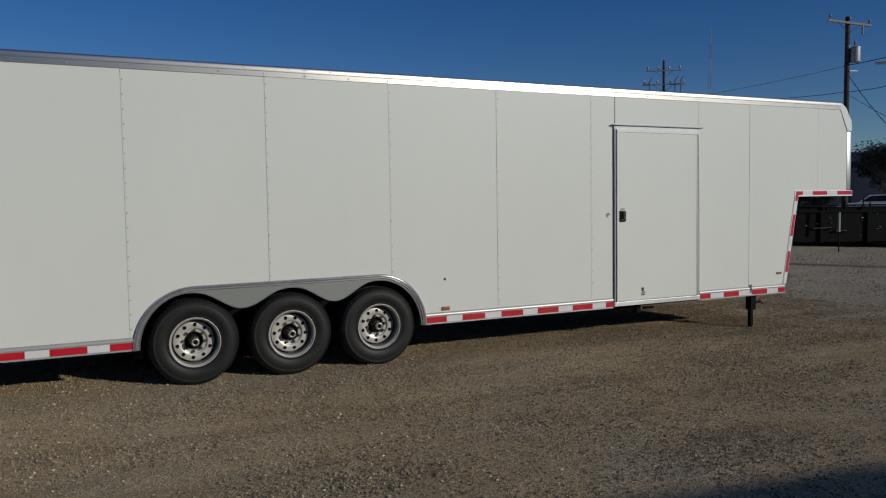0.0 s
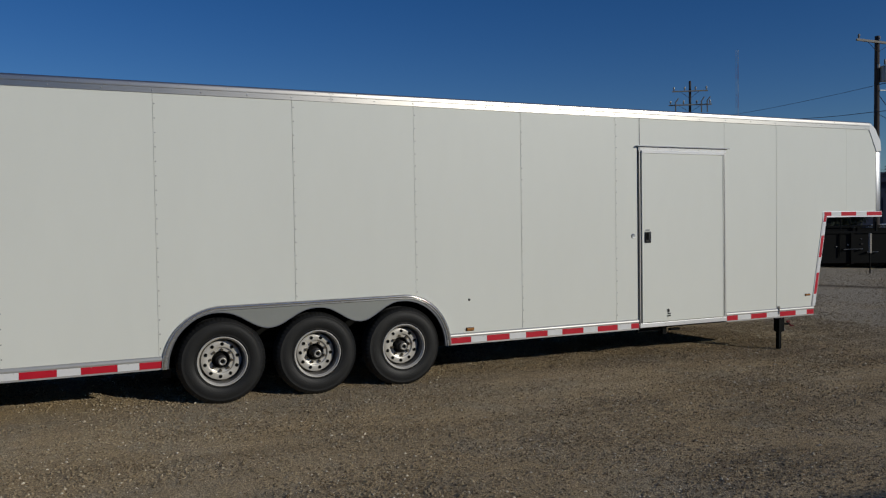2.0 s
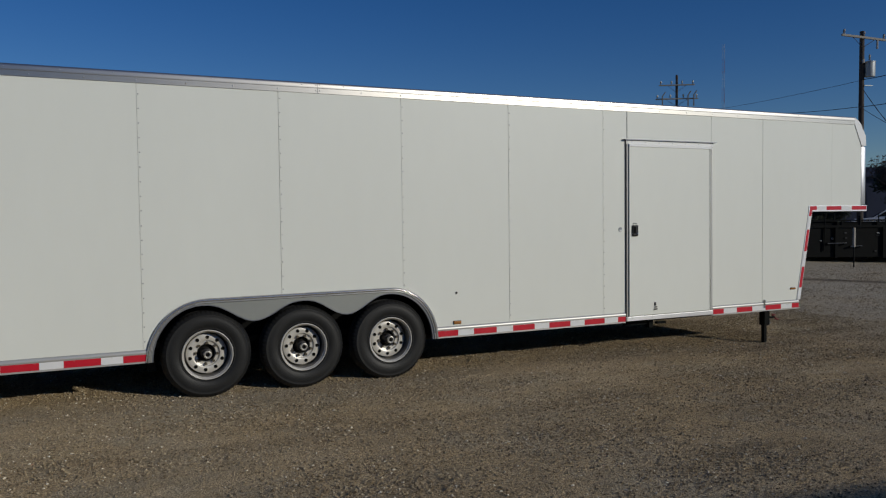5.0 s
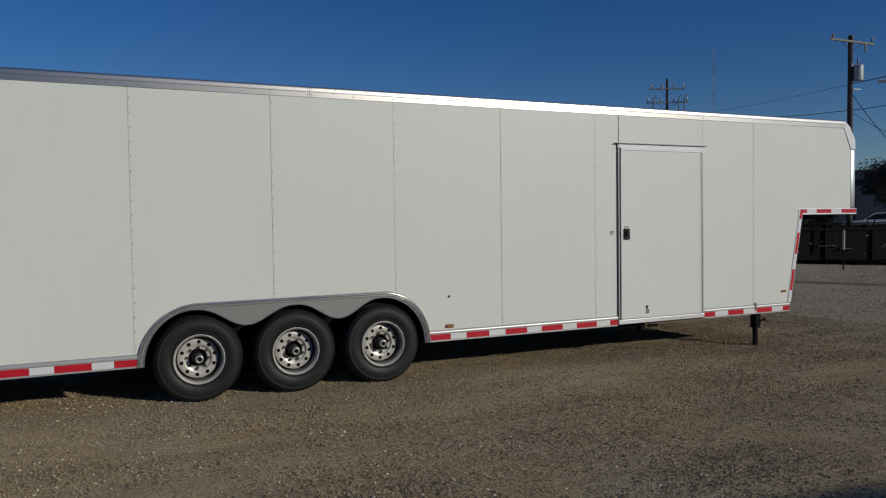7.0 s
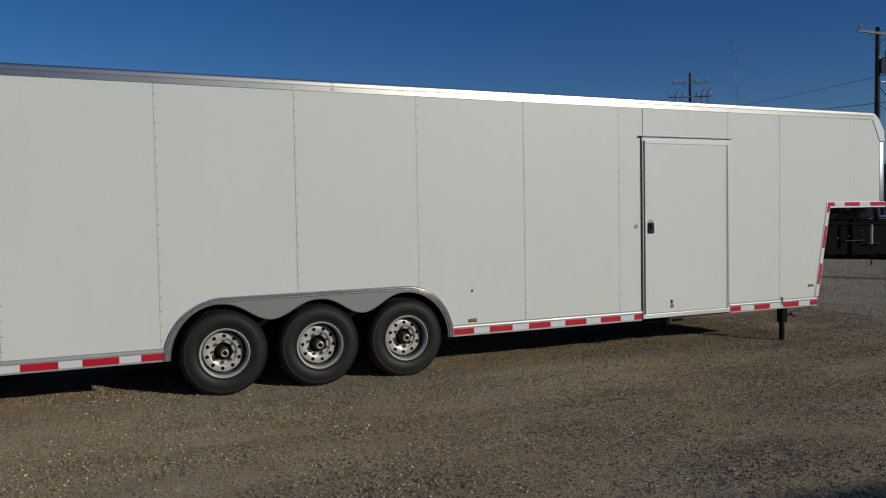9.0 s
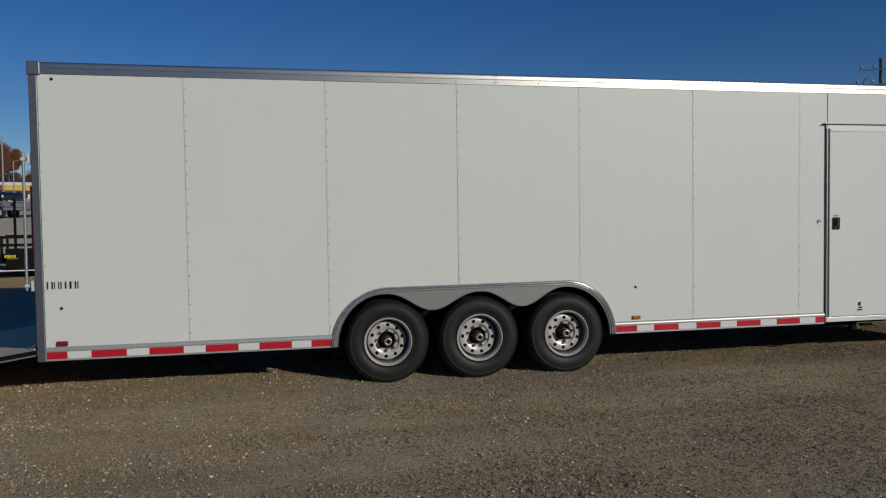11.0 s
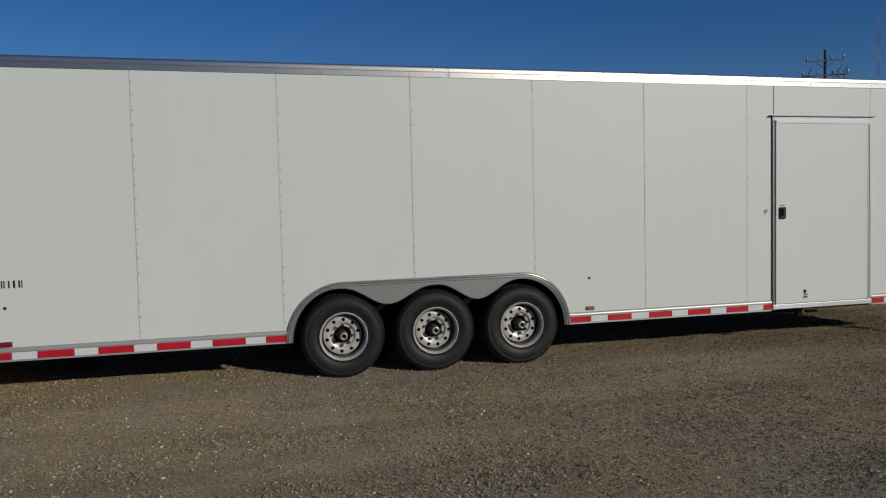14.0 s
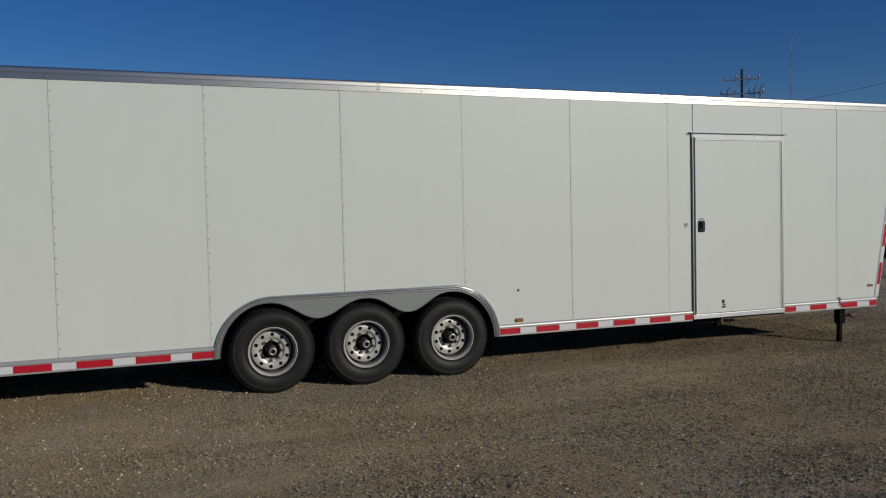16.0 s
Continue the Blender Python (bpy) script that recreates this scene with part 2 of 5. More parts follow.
NAVY_WALL = material("dark_blue_metal_cladding", (0.02, 0.028, 0.06), rough=0.55, vary=0.15, scale=2)
YELLOW = material("yellow_vinyl", (0.75, 0.58, 0.03), rough=0.4, vary=0.05)
BLACK_INK = material("black_vinyl", (0.012, 0.012, 0.013), rough=0.4, vary=0.05)
RED_PAINT = material("red_painted_fascia", (0.35, 0.02, 0.03), rough=0.5, vary=0.1)
YELLOW_PAINT = material("yellow_painted_fascia", (0.7, 0.45, 0.03), rough=0.5, vary=0.1)
WALL_WHITE = material("white_rendered_wall", (0.7, 0.7, 0.68), rough=0.8, vary=0.08, scale=2)
GLASS_DARK = material("dark_glass", (0.01, 0.012, 0.015), rough=0.08, vary=0.05, spec=0.8)
CAR_WHITE = material("white_car_paint", (0.75, 0.76, 0.78), rough=0.25, vary=0.02, coat=0.6)
# mast colours are muted and blued to hold the distance haze
MAST_RED = material("hazed_red_mast", (0.2, 0.1, 0.13), rough=0.7, vary=0.1)
MAST_GREY = material("hazed_pale_mast", (0.3, 0.34, 0.42), rough=0.7, vary=0.1)
LOT = material("pale_worn_asphalt", (0.76, 0.64, 0.44), spec=0.1, rough=0.95, vary=0.15, scale=0.6, fine=8, bump=0.1)
APRON = material("shade_lifting_apron", (0.44, 0.36, 0.25), rough=0.9, spec=0.2, vary=0.12, scale=0.8, fine=14, bump=0.1)
HOUSE_ROOF = material("dark_red_shingle", (0.12, 0.045, 0.04), rough=0.85, vary=0.15)
SHED_METAL = material("tan_metal_cladding", (0.42, 0.38, 0.32), rough=0.55, vary=0.1, scale=2)


# ---- mesh tools ----
def part(name, bm, mat, parent=None, label="", smooth=None):
    """One mesh object out of a bmesh, under a thing or a part."""
    me = bpy.data.meshes.new(name)
    bmesh.ops.recalc_face_normals(bm, faces=bm.faces[:])
    if smooth is not None:
        for f in bm.faces:
            f.smooth = True
        for e in bm.edges:
            if len(e.link_faces) == 2 and e.calc_face_angle(0) > radians(smooth):
                e.smooth = False
    bm.to_mesh(me)
    bm.free()
    me.materials.append(mat)
    ob = new(name, me)
    if parent:
        ob.parent = parent
    if label:
        ob["label"] = label
    if name == "rivet_row":
        ob["kind"] = "stuff"
    return ob


def thing(name, label, category, at=(0, 0, 0), rz=0.0, group="", kind=""):
    ob = new(name)
    ob.empty_display_size = 0.1
    ob.matrix_basis = pose(*at, 0, 0, rz)
    return tagged(ob, label, category, group, kind)


def box(bm, x0, x1, y0, y1, z0, z1, bevel=0.0):
    g = bmesh.ops.create_cube(bm, size=1.0, matrix=Matrix.Translation(((x0 + x1) / 2, (y0 + y1) / 2, (z0 + z1) / 2)) @ Matrix.Diagonal((abs(x1 - x0), abs(y1 - y0), abs(z1 - z0), 1)))
    if bevel:
        es = {e for v in g["verts"] for e in v.link_edges}
        bmesh.ops.bevel(bm, geom=list(es), offset=bevel, segments=2, affect="EDGES", profile=0.5)
    return bm


def boxes(*rows, bevel=0.0):
    bm = bmesh.new()
    for r in rows:
        box(bm, *r, bevel=bevel)
    return bm


def prism(bm, pts, y0, y1):
    """A polygon in x and z, drawn out along y."""
    a = [bm.verts.new((x, y0, z)) for x, z in pts]
    b = [bm.verts.new((x, y1, z)) for x, z in pts]
    bm.faces.new(a)
    bm.faces.new(b[::-1])
    for i in range(len(pts)):
        j = (i + 1) % len(pts)
        bm.faces.new((a[i], b[i], b[j], a[j]))
    return bm


def ruled(bm, low, high, y0, y1):
    """A plate between two rows of points in x and z, drawn out along y."""
    v = [[bm.verts.new((x, y, z)) for x, z in row] for y in (y0, y1) for row in (low, high)]
    n = len(low)
    for i in range(n - 1):
        bm.faces.new((v[0][i], v[0][i + 1], v[1][i + 1], v[1][i]))
        bm.faces.new((v[2][i], v[3][i], v[3][i + 1], v[2][i + 1]))
        bm.faces.new((v[0][i], v[2][i], v[2][i + 1], v[0][i + 1]))
        bm.faces.new((v[1][i], v[1][i + 1], v[3][i + 1], v[3][i]))
    for i in (0, n - 1):
        bm.faces.new((v[0][i], v[1][i], v[3][i], v[2][i]))
    return bm


def profile(bm, pts, x0, x1, steps=1):
    """A closed outline in y and z, drawn out along x."""
    rows = [[bm.verts.new((x0 + (x1 - x0) * k / steps, y, z)) for y, z in pts] for k in range(steps + 1)]
    n = len(pts)
    for k in range(steps):
        for i in range(n):
            j = (i + 1) % n
            bm.faces.new((rows[k][i], rows[k][j], rows[k + 1][j], rows[k + 1][i]))
    bm.faces.new(rows[0])
    bm.faces.new(rows[-1][::-1])
    return bm


def rod(bm, a, b, r, r2=None, seg=10):
    a, b = Vector(a), Vector(b)
    d = b - a
    m = Matrix.Translation((a + b) / 2) @ d.to_track_quat("Z", "Y").to_matrix().to_4x4()
    bmesh.ops.create_cone(bm, cap_ends=True, segments=seg, radius1=r, radius2=r if r2 is None else r2, depth=d.length, matrix=m)
    return bm


def turned(bm, outline, seg=48, axis="y", at=(0, 0, 0)):
    """An outline of (radius, distance along the axis) turned round the axis."""
    rings = []
    for r, d in outline:
        ring = []
        for k in range(seg):
            a = 2 * math.pi * k / seg
            c, s = r * math.cos(a), r * math.sin(a)
            p = (c, d, s) if axis == "y" else (c, s, d)
            ring.append(bm.verts.new((p[0] + at[0], p[1] + at[1], p[2] + at[2])))
        rings.append(ring)
    for q, w in zip(rings, rings[1:]):
        for k in range(seg):
            j = (k + 1) % seg
            bm.faces.new((q[k], q[j], w[j], w[k]))
    return bm


def cable(name, pts, r, mat, label, category):
    cu = bpy.data.curves.new(name, "CURVE")
    cu.dimensions, cu.bevel_depth, cu.bevel_resolution = "3D", r, 1
    sp = cu.splines.new("POLY")
    sp.points.add(len(pts) - 1)
    for p, q in zip(sp.points, pts):
        p.co = (*q, 1)
    cu.materials.append(mat)
    return tagged(new(name, cu), label, category)


def sag(a, b, drop, n=14):
    a, b = Vector(a), Vector(b)
    return [a.lerp(b, i / n) - Vector((0, 0, drop * 4 * (i / n) * (1 - i / n))) for i in range(n + 1)]


# ---- ground ----
def level(x, y):
    """Height of the yard: flat round the trailer, rising gently beyond it, with a bank up to the far road."""
    k = min(1.0, max(0.0, (15 - x) / 10))
    z = (0.07 - 0.015 * k) * min(max(y - 2.6, 0), 7)
    bank = 0.065 * min(max(y - 60, 0), 70) * min(1.0, max(0.0, (-x - 31) / 5))
    dip = 0.03 * min(1.0, max(0.0, (x - 8.3) / 1.6))
    return z + 0.045 * k * min(max(y - 9.6, 0), 51) + bank - dip


def relief(x, y):
    near = max(0.0, 1 - max(0.0, abs(x - 4) - 9) / 8) * max(0.0, 1 - max(0.0, abs(y) - 6) / 8)
    a = noise.fractal(Vector((x * 0.5, y * 0.8, 3.1)), 1.0, 2.0, 3) * 0.018
    b = noise.fractal(Vector((x * 3.5, y * 3.5, 7.7)), 0.8, 2.0, 3) * 0.010
    return (a + b) * near - 0.006 * near


def spread(lo, hi, fine_lo, fine_hi, step, grow):
    row = [fine_lo + step * i for i in range(int((fine_hi - fine_lo) / step) + 1)]
    s, v = step, row[-1]
    while v < hi:
        s *= grow
        v += s
        row.append(v)
    s, v = step, row[0]
    while v > lo:
        s *= grow
        v -= s
        row.insert(0, v)
    return row


gx, gy = spread(-1500, 1500, -4, 14, 0.07, 1.12), spread(-1500, 1500, -5, 5, 0.06, 1.1)
verts = [(x, y, level(x, y) + relief(x, y)) for y in gy for x in gx]
nx = len(gx)
faces = [(j * nx + i, j * nx + i + 1, (j + 1) * nx + i + 1, (j + 1) * nx + i) for j in range(len(gy) - 1) for i in range(nx - 1)]
me = bpy.data.meshes.new("ground")
me.from_pydata(verts, [], faces)
me.polygons.foreach_set("use_smooth", [True] * len(faces))
me.materials.append(GRAVEL)
tagged(new("ground", me), "brown packed dirt and gravel yard with loose stones", "ground", kind="structure")


lx, ly = spread(-70, 5, -20, 0, 1.0, 1.15), spread(13.5, 62, 14, 40, 1.0, 1.15)
verts = [(min(x, 6.0), max(y, 13.0), level(min(x, 6.0), max(y, 13.0)) + 0.015) for y in ly for x in lx]
nx = len(lx)
me = bpy.data.meshes.new("pavement")
me.from_pydata(verts, [], [(j * nx + i, j * nx + i + 1, (j + 1) * nx + i + 1, (j + 1) * nx + i) for j in range(len(ly) - 1) for i in range(nx - 1)])
me.materials.append(LOT)
tagged(new("pavement", me), "pale worn asphalt lot behind the yard", "pavement", kind="structure")


lx, ly = [-75 + 2.0 * k for k in range(22)] + [-32.5, -32.0], [62.5 + 2.5 * k for k in range(27)]
nx = len(lx)
me = bpy.data.meshes.new("road")
me.from_pydata([(x, y, level(x, y) + 0.02) for y in ly for x in lx], [], [(j * nx + i, j * nx + i + 1, (j + 1) * nx + i + 1, (j + 1) * nx + i) for j in range(len(ly) - 1) for i in range(nx - 1)])
me.materials.append(LOT)
tagged(new("road", me), "pale worn road climbing the bank behind the yard", "road", kind="structure")


# smooth sheet added behind the ramp to lift the colour of the shaded ground
lx, ly = spread(-16, -0.3, -8, -1, 0.5, 1.2), spread(2.75, 8.3, 3, 8, 0.5, 1.2)
verts = [(min(x, -0.3), min(max(y, 2.7), 8.3), level(x, min(max(y, 2.7), 8.3)) + 0.022) for y in ly for x in lx]
nx = len(lx)
me = bpy.data.meshes.new("pavement")
me.from_pydata(verts, [], [(j * nx + i, j * nx + i + 1, (j + 1) * nx + i + 1, (j + 1) * nx + i) for j in range(len(ly) - 1) for i in range(nx - 1)])
me.materials.append(APRON)
tagged(new("pavement", me), "smooth apron added to lighten the shaded ground behind the ramp", "pavement", kind="structure")


# ---- enclosed gooseneck trailer ----
trailer = thing("enclosed_trailer", "long white enclosed gooseneck trailer on three axles with its ramp down", "trailer")
PIVOT = 3.865
trailer.matrix_basis = pose(PIVOT, 0, 0) @ pose(0, 0, 0, 0, -0.19, 0) @ pose(-PIVOT, 0, 0)
WIDE, TOP, LOW, SKIN = 2.59, 2.785, 0.475, 0.36
SEAMS = [0.055, 1.219, 2.438, 3.658, 4.877, 6.096, 7.315, 7.652, 8.919, 9.768, 11.02, 11.586]


def arch_outer(u):
    """The fender's outer edge, u from 0 at its rear foot to 3 at its front foot."""
    if u < 1:
        a = math.pi * (1 - u / 2)
        return 2.985 + 0.515 * math.cos(a), 0.36 + 0.522 * math.sin(a)
    if u < 2:
        return 2.985 + 1.755 * (u - 1), 0.882 + 0.012 * (u - 1)
    a = math.pi / 2 * (3 - u)
    return 4.74 + 0.497 * math.cos(a), 0.36 + 0.534 * math.sin(a)


def arch_inner(u):
    """The fender's lower edge, with a hump over every wheel and a rounded point between them."""
    if u < 1:
        a = math.pi * (1 - u / 2)
        return 2.945 + 0.435 * math.cos(a), 0.36 + 0.478 * math.sin(a)
    if u < 2:
        x = 2.945 + 1.785 * (u - 1)
        for a, b, za, zb in ((2.945, 3.405, 0.838, 0.672), (3.405, 3.863, 0.672, 0.832), (3.863, 4.285, 0.832, 0.676), (4.285, 4.7301, 0.676, 0.85)):
            if a <= x <= b:
                k = (x - a) / (b - a)
                k = 0.5 - 0.5 * math.cos(math.pi * k)
                k = k ** 1.25 if za > zb else 1 - (1 - k) ** 1.25
                return x, za + (zb - za) * k
    a = math.pi / 2 * (3 - u)
    return 4.73 + 0.465 * math.cos(a), 0.36 + 0.49 * math.sin(a)


def wall_low(x):
    """The lower edge of the near side's skin."""
    if 2.485 < x < 5.22:
        if x < 2.985:
            k = (2.985 - x) / 0.5
            return 0.36 + 0.507 * math.sqrt(max(0, 1 - k * k))
        if x > 4.74:
            k = (x - 4.74) / 0.482
            return 0.36 + 0.517 * math.sqrt(max(0, 1 - k * k))
        return 0.872
    if x > 10.385:
        return min(1.68, 0.36 + (x - 10.36) / 0.186)
    return LOW


def wall_top(x):
    return TOP if x < 11.45 else TOP - (x - 11.45) * 1.95


def side_panel(x0, x1, y):
    cols = sorted({x0, x1, *[c for c in (2.4851, 5.2199, 10.385, 10.605, 11.45) if x0 < c < x1]} | {round(x0 + (x1 - x0) * k / 40, 4) for k in range(41)})
    lo = [(c, max(LOW, wall_low(min(max(c, x0 + 1e-4), x1 - 1e-4)))) for c in cols]
    hi = [(c, wall_top(c)) for c in cols]
    return ruled(bmesh.new(), lo, hi, y, 0.03)


def rivets(points, r=0.0065, y=-0.006):
    bm = bmesh.new()
    for x, z in points:
        bmesh.ops.create_cone(bm, cap_ends=True, segments=7, radius1=r, radius2=r * 0.55, depth=0.005, matrix=Matrix.Translation((x, y, z)) @ Matrix.Rotation(radians(90), 4, "X"))
    return bm


for i, (a, b) in enumerate(zip(SEAMS, SEAMS[1:])):
    if i == 7:
        # over the door
        panel = part("side_panel", ruled(bmesh.new(), [(a + 0.002, 2.44), (b - 0.002, 2.44)], [(a + 0.002, TOP), (b - 0.002, TOP)], -0.001, 0.03), WHITE, trailer)
        continue
    panel = part("side_panel", side_panel(a + 0.002, b - 0.002, (-0.0015, -0.003)[i % 2]), WHITE, trailer)
    if i in (1, 2, 3, 4, 5, 6):
        x = a + 0.013
        lo = max(wall_low(x), LOW) + 0.07
        n = int((TOP - 0.04 - lo) / 0.126)
        part("rivet_row", rivets([(x + random.uniform(-0.001, 0.001), lo + 0.126 * k + random.uniform(-0.004, 0.004)) for k in range(n + 1)]), RIVET, panel, "small dull rivets along the seam")
for x in SEAMS[1:-1]:
    lo = max(wall_low(x), LOW) if not 7.6 < x < 8.95 else 2.47
    w = 0.004 if x == 7.652 else 0.0014
    part("seam", boxes((x - w, x + w, -0.0036 if x == 7.652 else 0.0, 0.02, lo, TOP)), BASE_GAP if x == 7.652 else SEAM, trailer)
part("rivet_row", rivets([(0.068, 0.56 + 0.2 * k) for k in range(11)], 0.005), RIVET, trailer)

# top rail with its rivets, in two lengths
RAIL = [(-0.0095, 2.776), (-0.0095, 2.8225), (-0.0115, 2.8245), (-0.012, 2.83), (-0.0115, 2.838), (-0.0105, 2.856), (-0.008, 2.867), (-0.003, 2.874), (0.006, 2.877), (0.08, 2.879), (0.08, 2.74), (0.0, 2.74), (0.0, 2.776)]
for a, b in ((0.07, 4.034), (4.037, 11.452)):
    rail = part("top_rail", profile(bmesh.new(), RAIL, a, b, 60), RAIL_ALU, trailer, "ridged bare aluminium roof rail", smooth=35)
    pts = []
    for k in range(29):
        x = 0.23 + 0.406 * k
        pts += [(c, z) for c, z in ((x, 2.85), (x + 0.178, 2.8)) if a + 0.03 < c < b - 0.03]
    part("rivet_row", rivets(pts, 0.0075, -0.012), RAIL_RIVET, rail)
part("rail_joint", boxes((4.0335, 4.0375, -0.0125, 0.0, 2.778, 2.86)), SEAM, trailer)
part("rivet_row", rivets([(4.018, 2.852), (4.053, 2.852), (4.018, 2.8), (4.053, 2.8)], 0.006, -0.012), RIVET, trailer)
part("roof", profile(bmesh.new(), [(0.05, 2.872), (0.6, 2.905), (1.3, 2.915), (2.0, 2.905), (2.54, 2.872), (2.54, 2.85), (0.05, 2.85)], 0.0, 11.46, 1), WHITE_CAP, trailer, "shallow arched white roof sheet")

# rear frame
part("rear_post", boxes((-0.012, 0.055, -0.012, 0.085, 0.352, 2.765), bevel=0.006), ALU_DULL, trailer, "grey aluminium corner post")
part("rear_post", boxes((-0.012, 0.055, WIDE - 0.085, WIDE + 0.012, 0.352, 2.765), bevel=0.006), ALU_DULL, trailer, "grey aluminium corner post")
part("corner_cap", boxes((-0.022, 0.082, -0.018, 0.11, 2.766, 2.882), bevel=0.008), ALU_DULL, trailer, "cast aluminium corner cap")
part("corner_cap", boxes((-0.022, 0.082, WIDE - 0.11, WIDE + 0.018, 2.766, 2.882), bevel=0.008), ALU_DULL, trailer, "cast aluminium corner cap")
part("rear_header", boxes((-0.015, 0.06, 0.11, WIDE - 0.11, 2.62, 2.87), bevel=0.006), ALU_DULL, trailer)
part("rear_sill", boxes((-0.012, 0.09, 0.085, WIDE - 0.085, 0.36, 0.485), bevel=0.004), ALU_DULL, trailer)
rodp = part("lock_rod", rod(bmesh.new(), (-0.09, 0.05, 0.96), (-0.086, 0.05, 2.13), 0.012, seg=14), GALV, trailer, "galvanised vertical lock rod")
for z in (1.0, 2.07):
    part("bracket", boxes((-0.046, -0.0125, 0.005, 0.06, z - 0.045, z + 0.045), (-0.105, -0.044, 0.035, 0.065, z - 0.014, z + 0.014), bevel=0.004), WALL_WHITE, rodp)
# red strip of unknown purpose, added beside the rear post
part("marker_strip", boxes((-0.032, -0.0125, 0.015, 0.035, 1.28, 1.84), bevel=0.003), RED_DARK, trailer, "narrow red vertical strip beside the rear post")

# closed far side, floor, nose
part("far_wall", boxes((0.055, 10.4, WIDE - 0.03, WIDE, 0.36, 2.85), (10.4, 11.6, WIDE - 0.03, WIDE, 1.63, 2.85)), WHITE, trailer)
part("floor", boxes((0.09, 10.39, 0.4, WIDE - 0.4, 0.42, 0.47), (0.09, 2.45, 0.03, 0.4, 0.42, 0.47), (5.26, 10.39, 0.03, 0.4, 0.42, 0.47), (0.09, 2.45, WIDE - 0.4, WIDE - 0.03, 0.42, 0.47), (5.26, 10.39, WIDE - 0.4, WIDE - 0.03, 0.42, 0.47)), UNDER, trailer)
part("neck_floor", boxes((10.62, 11.66, 0.03, WIDE - 0.03, 1.625, 1.67)), UNDER, trailer)
part("neck_riser", prism(bmesh.new(), [(10.36, 0.37), (10.405, 0.37), (10.64, 1.625), (10.6, 1.625)], 0.03, WIDE - 0.03), WHITE, trailer)
part("front_wall", boxes((11.60, 11.67, 0.03, WIDE - 0.03, 1.67, 2.49)), WHITE, trailer)
NOSE = [(11.455, 2.76), (11.455, 2.874), (11.50, 2.872), (11.55, 2.855), (11.60, 2.82), (11.64, 2.75), (11.668, 2.64), (11.682, 2.5), (11.592, 2.5)]
bm = prism(bmesh.new(), NOSE, -0.008, WIDE + 0.008)
bmesh.ops.bevel(bm, geom=[e for e in bm.edges if abs(e.verts[0].co.y - e.verts[1].co.y) < 0.01 and min(v.co.x for v in e.verts) > 11.48 and min(v.co.z for v in e.verts) > 2.501], offset=0.04, segments=4, affect="EDGES")
part("front_cap", bm, WHITE_CAP, trailer, "rounded white moulded front cap", smooth=32)
part("cap_seam", prism(bmesh.new(), [(11.4505, 2.775), (11.454, 2.775), (11.591, 2.496), (11.5875, 2.496)], -0.0095, 0.0), SEAM, trailer)
for y0, y1 in ((-0.008, 0.07), (WIDE - 0.07, WIDE + 0.008)):
    part("corner_strip", boxes((11.59, 11.68, y0, y1, 1.69, 2.492), bevel=0.02), ALU, trailer, "bright aluminium corner strip", smooth=40)

# bottom rails with reflective tape
BASE = [(-0.010, 0.358), (-0.010, 0.436), (-0.015, 0.439), (-0.0165, 0.445), (-0.0158, 0.453), (-0.0135, 0.461), (-0.0095, 0.468), (-0.004, 0.473), (0.0, 0.476), (0.03, 0.476), (0.03, 0.358)]


def tape(parent, x0, x1, red, z0=0.374, z1=0.433):
    part("red_tape" if red else "silver_tape", boxes((x0 + 0.001, x1 - 0.001, -0.0125, -0.0098, z0, z1)), RED_TAPE if red else WHITE_TAPE, parent)


def taped_rail(a, b, reds):
    rail = part("bottom_rail", profile(bmesh.new(), BASE, a, b, 8), BASE_ALU, trailer, "aluminium bottom rail", smooth=30)
    x = a + 0.003
    for r0, r1 in reds:
        if r0 - x > 0.02:
            tape(rail, x, r0, False)
        tape(rail, r0, r1, True)
        x = r1
    if b - x > 0.03:
        tape(rail, x, b - 0.003, False)
    part("rivet_row", rivets([(a + 0.1 + 0.29 * k, 0.428) for k in range(int((b - a - 0.1) / 0.29) + 1)], 0.005, -0.013), RIVET, rail)


taped_rail(0.056, 2.472, [(0.062, 0.224), (0.415, 0.699), (0.884, 1.169), (1.353, 1.633), (1.815, 2.100), (2.275, 2.467)])
taped_rail(5.232, 7.622, [(5.237, 5.478), (5.662, 5.931), (6.131, 6.400), (6.588, 6.862), (7.052, 7.324), (7.512, 7.620)])
taped_rail(8.936, 10.412, [(8.945, 9.115), (9.331, 9.591), (9.817, 10.088), (10.283, 10.408)])


def lean(z, w):
    return 10.352 + (z - 0.36) * 0.186 + w


neck = part("neck_rail", prism(bmesh.new(), [(lean(0.476, 0), 0.476), (lean(0.476, 0.062), 0.476), (lean(1.612, 0.062), 1.612), (lean(1.69, 0), 1.69)], -0.011, 0.03), ALU, trailer, "slanted aluminium neck rail")
for z0, z1, red in ((0.478, 0.63, 0), (0.63, 0.9, 1), (0.9, 1.1, 0), (1.1, 1.38, 1), (1.38, 1.555, 0), (1.555, 1.612, 1)):
    part("red_tape" if red else "silver_tape", prism(bmesh.new(), [(lean(z0, 0.01), z0), (lean(z0, 0.054), z0), (lean(z1, 0.054), z1), (lean(z1, 0.01), z1)], -0.0135, -0.0108), RED_TAPE if red else WHITE_TAPE, neck)
deck = part("neck_rail", boxes((lean(1.612, 0.0), 11.70, -0.0105, 0.03, 1.613, 1.691), bevel=0.003), ALU, trailer, "aluminium neck edge rail")
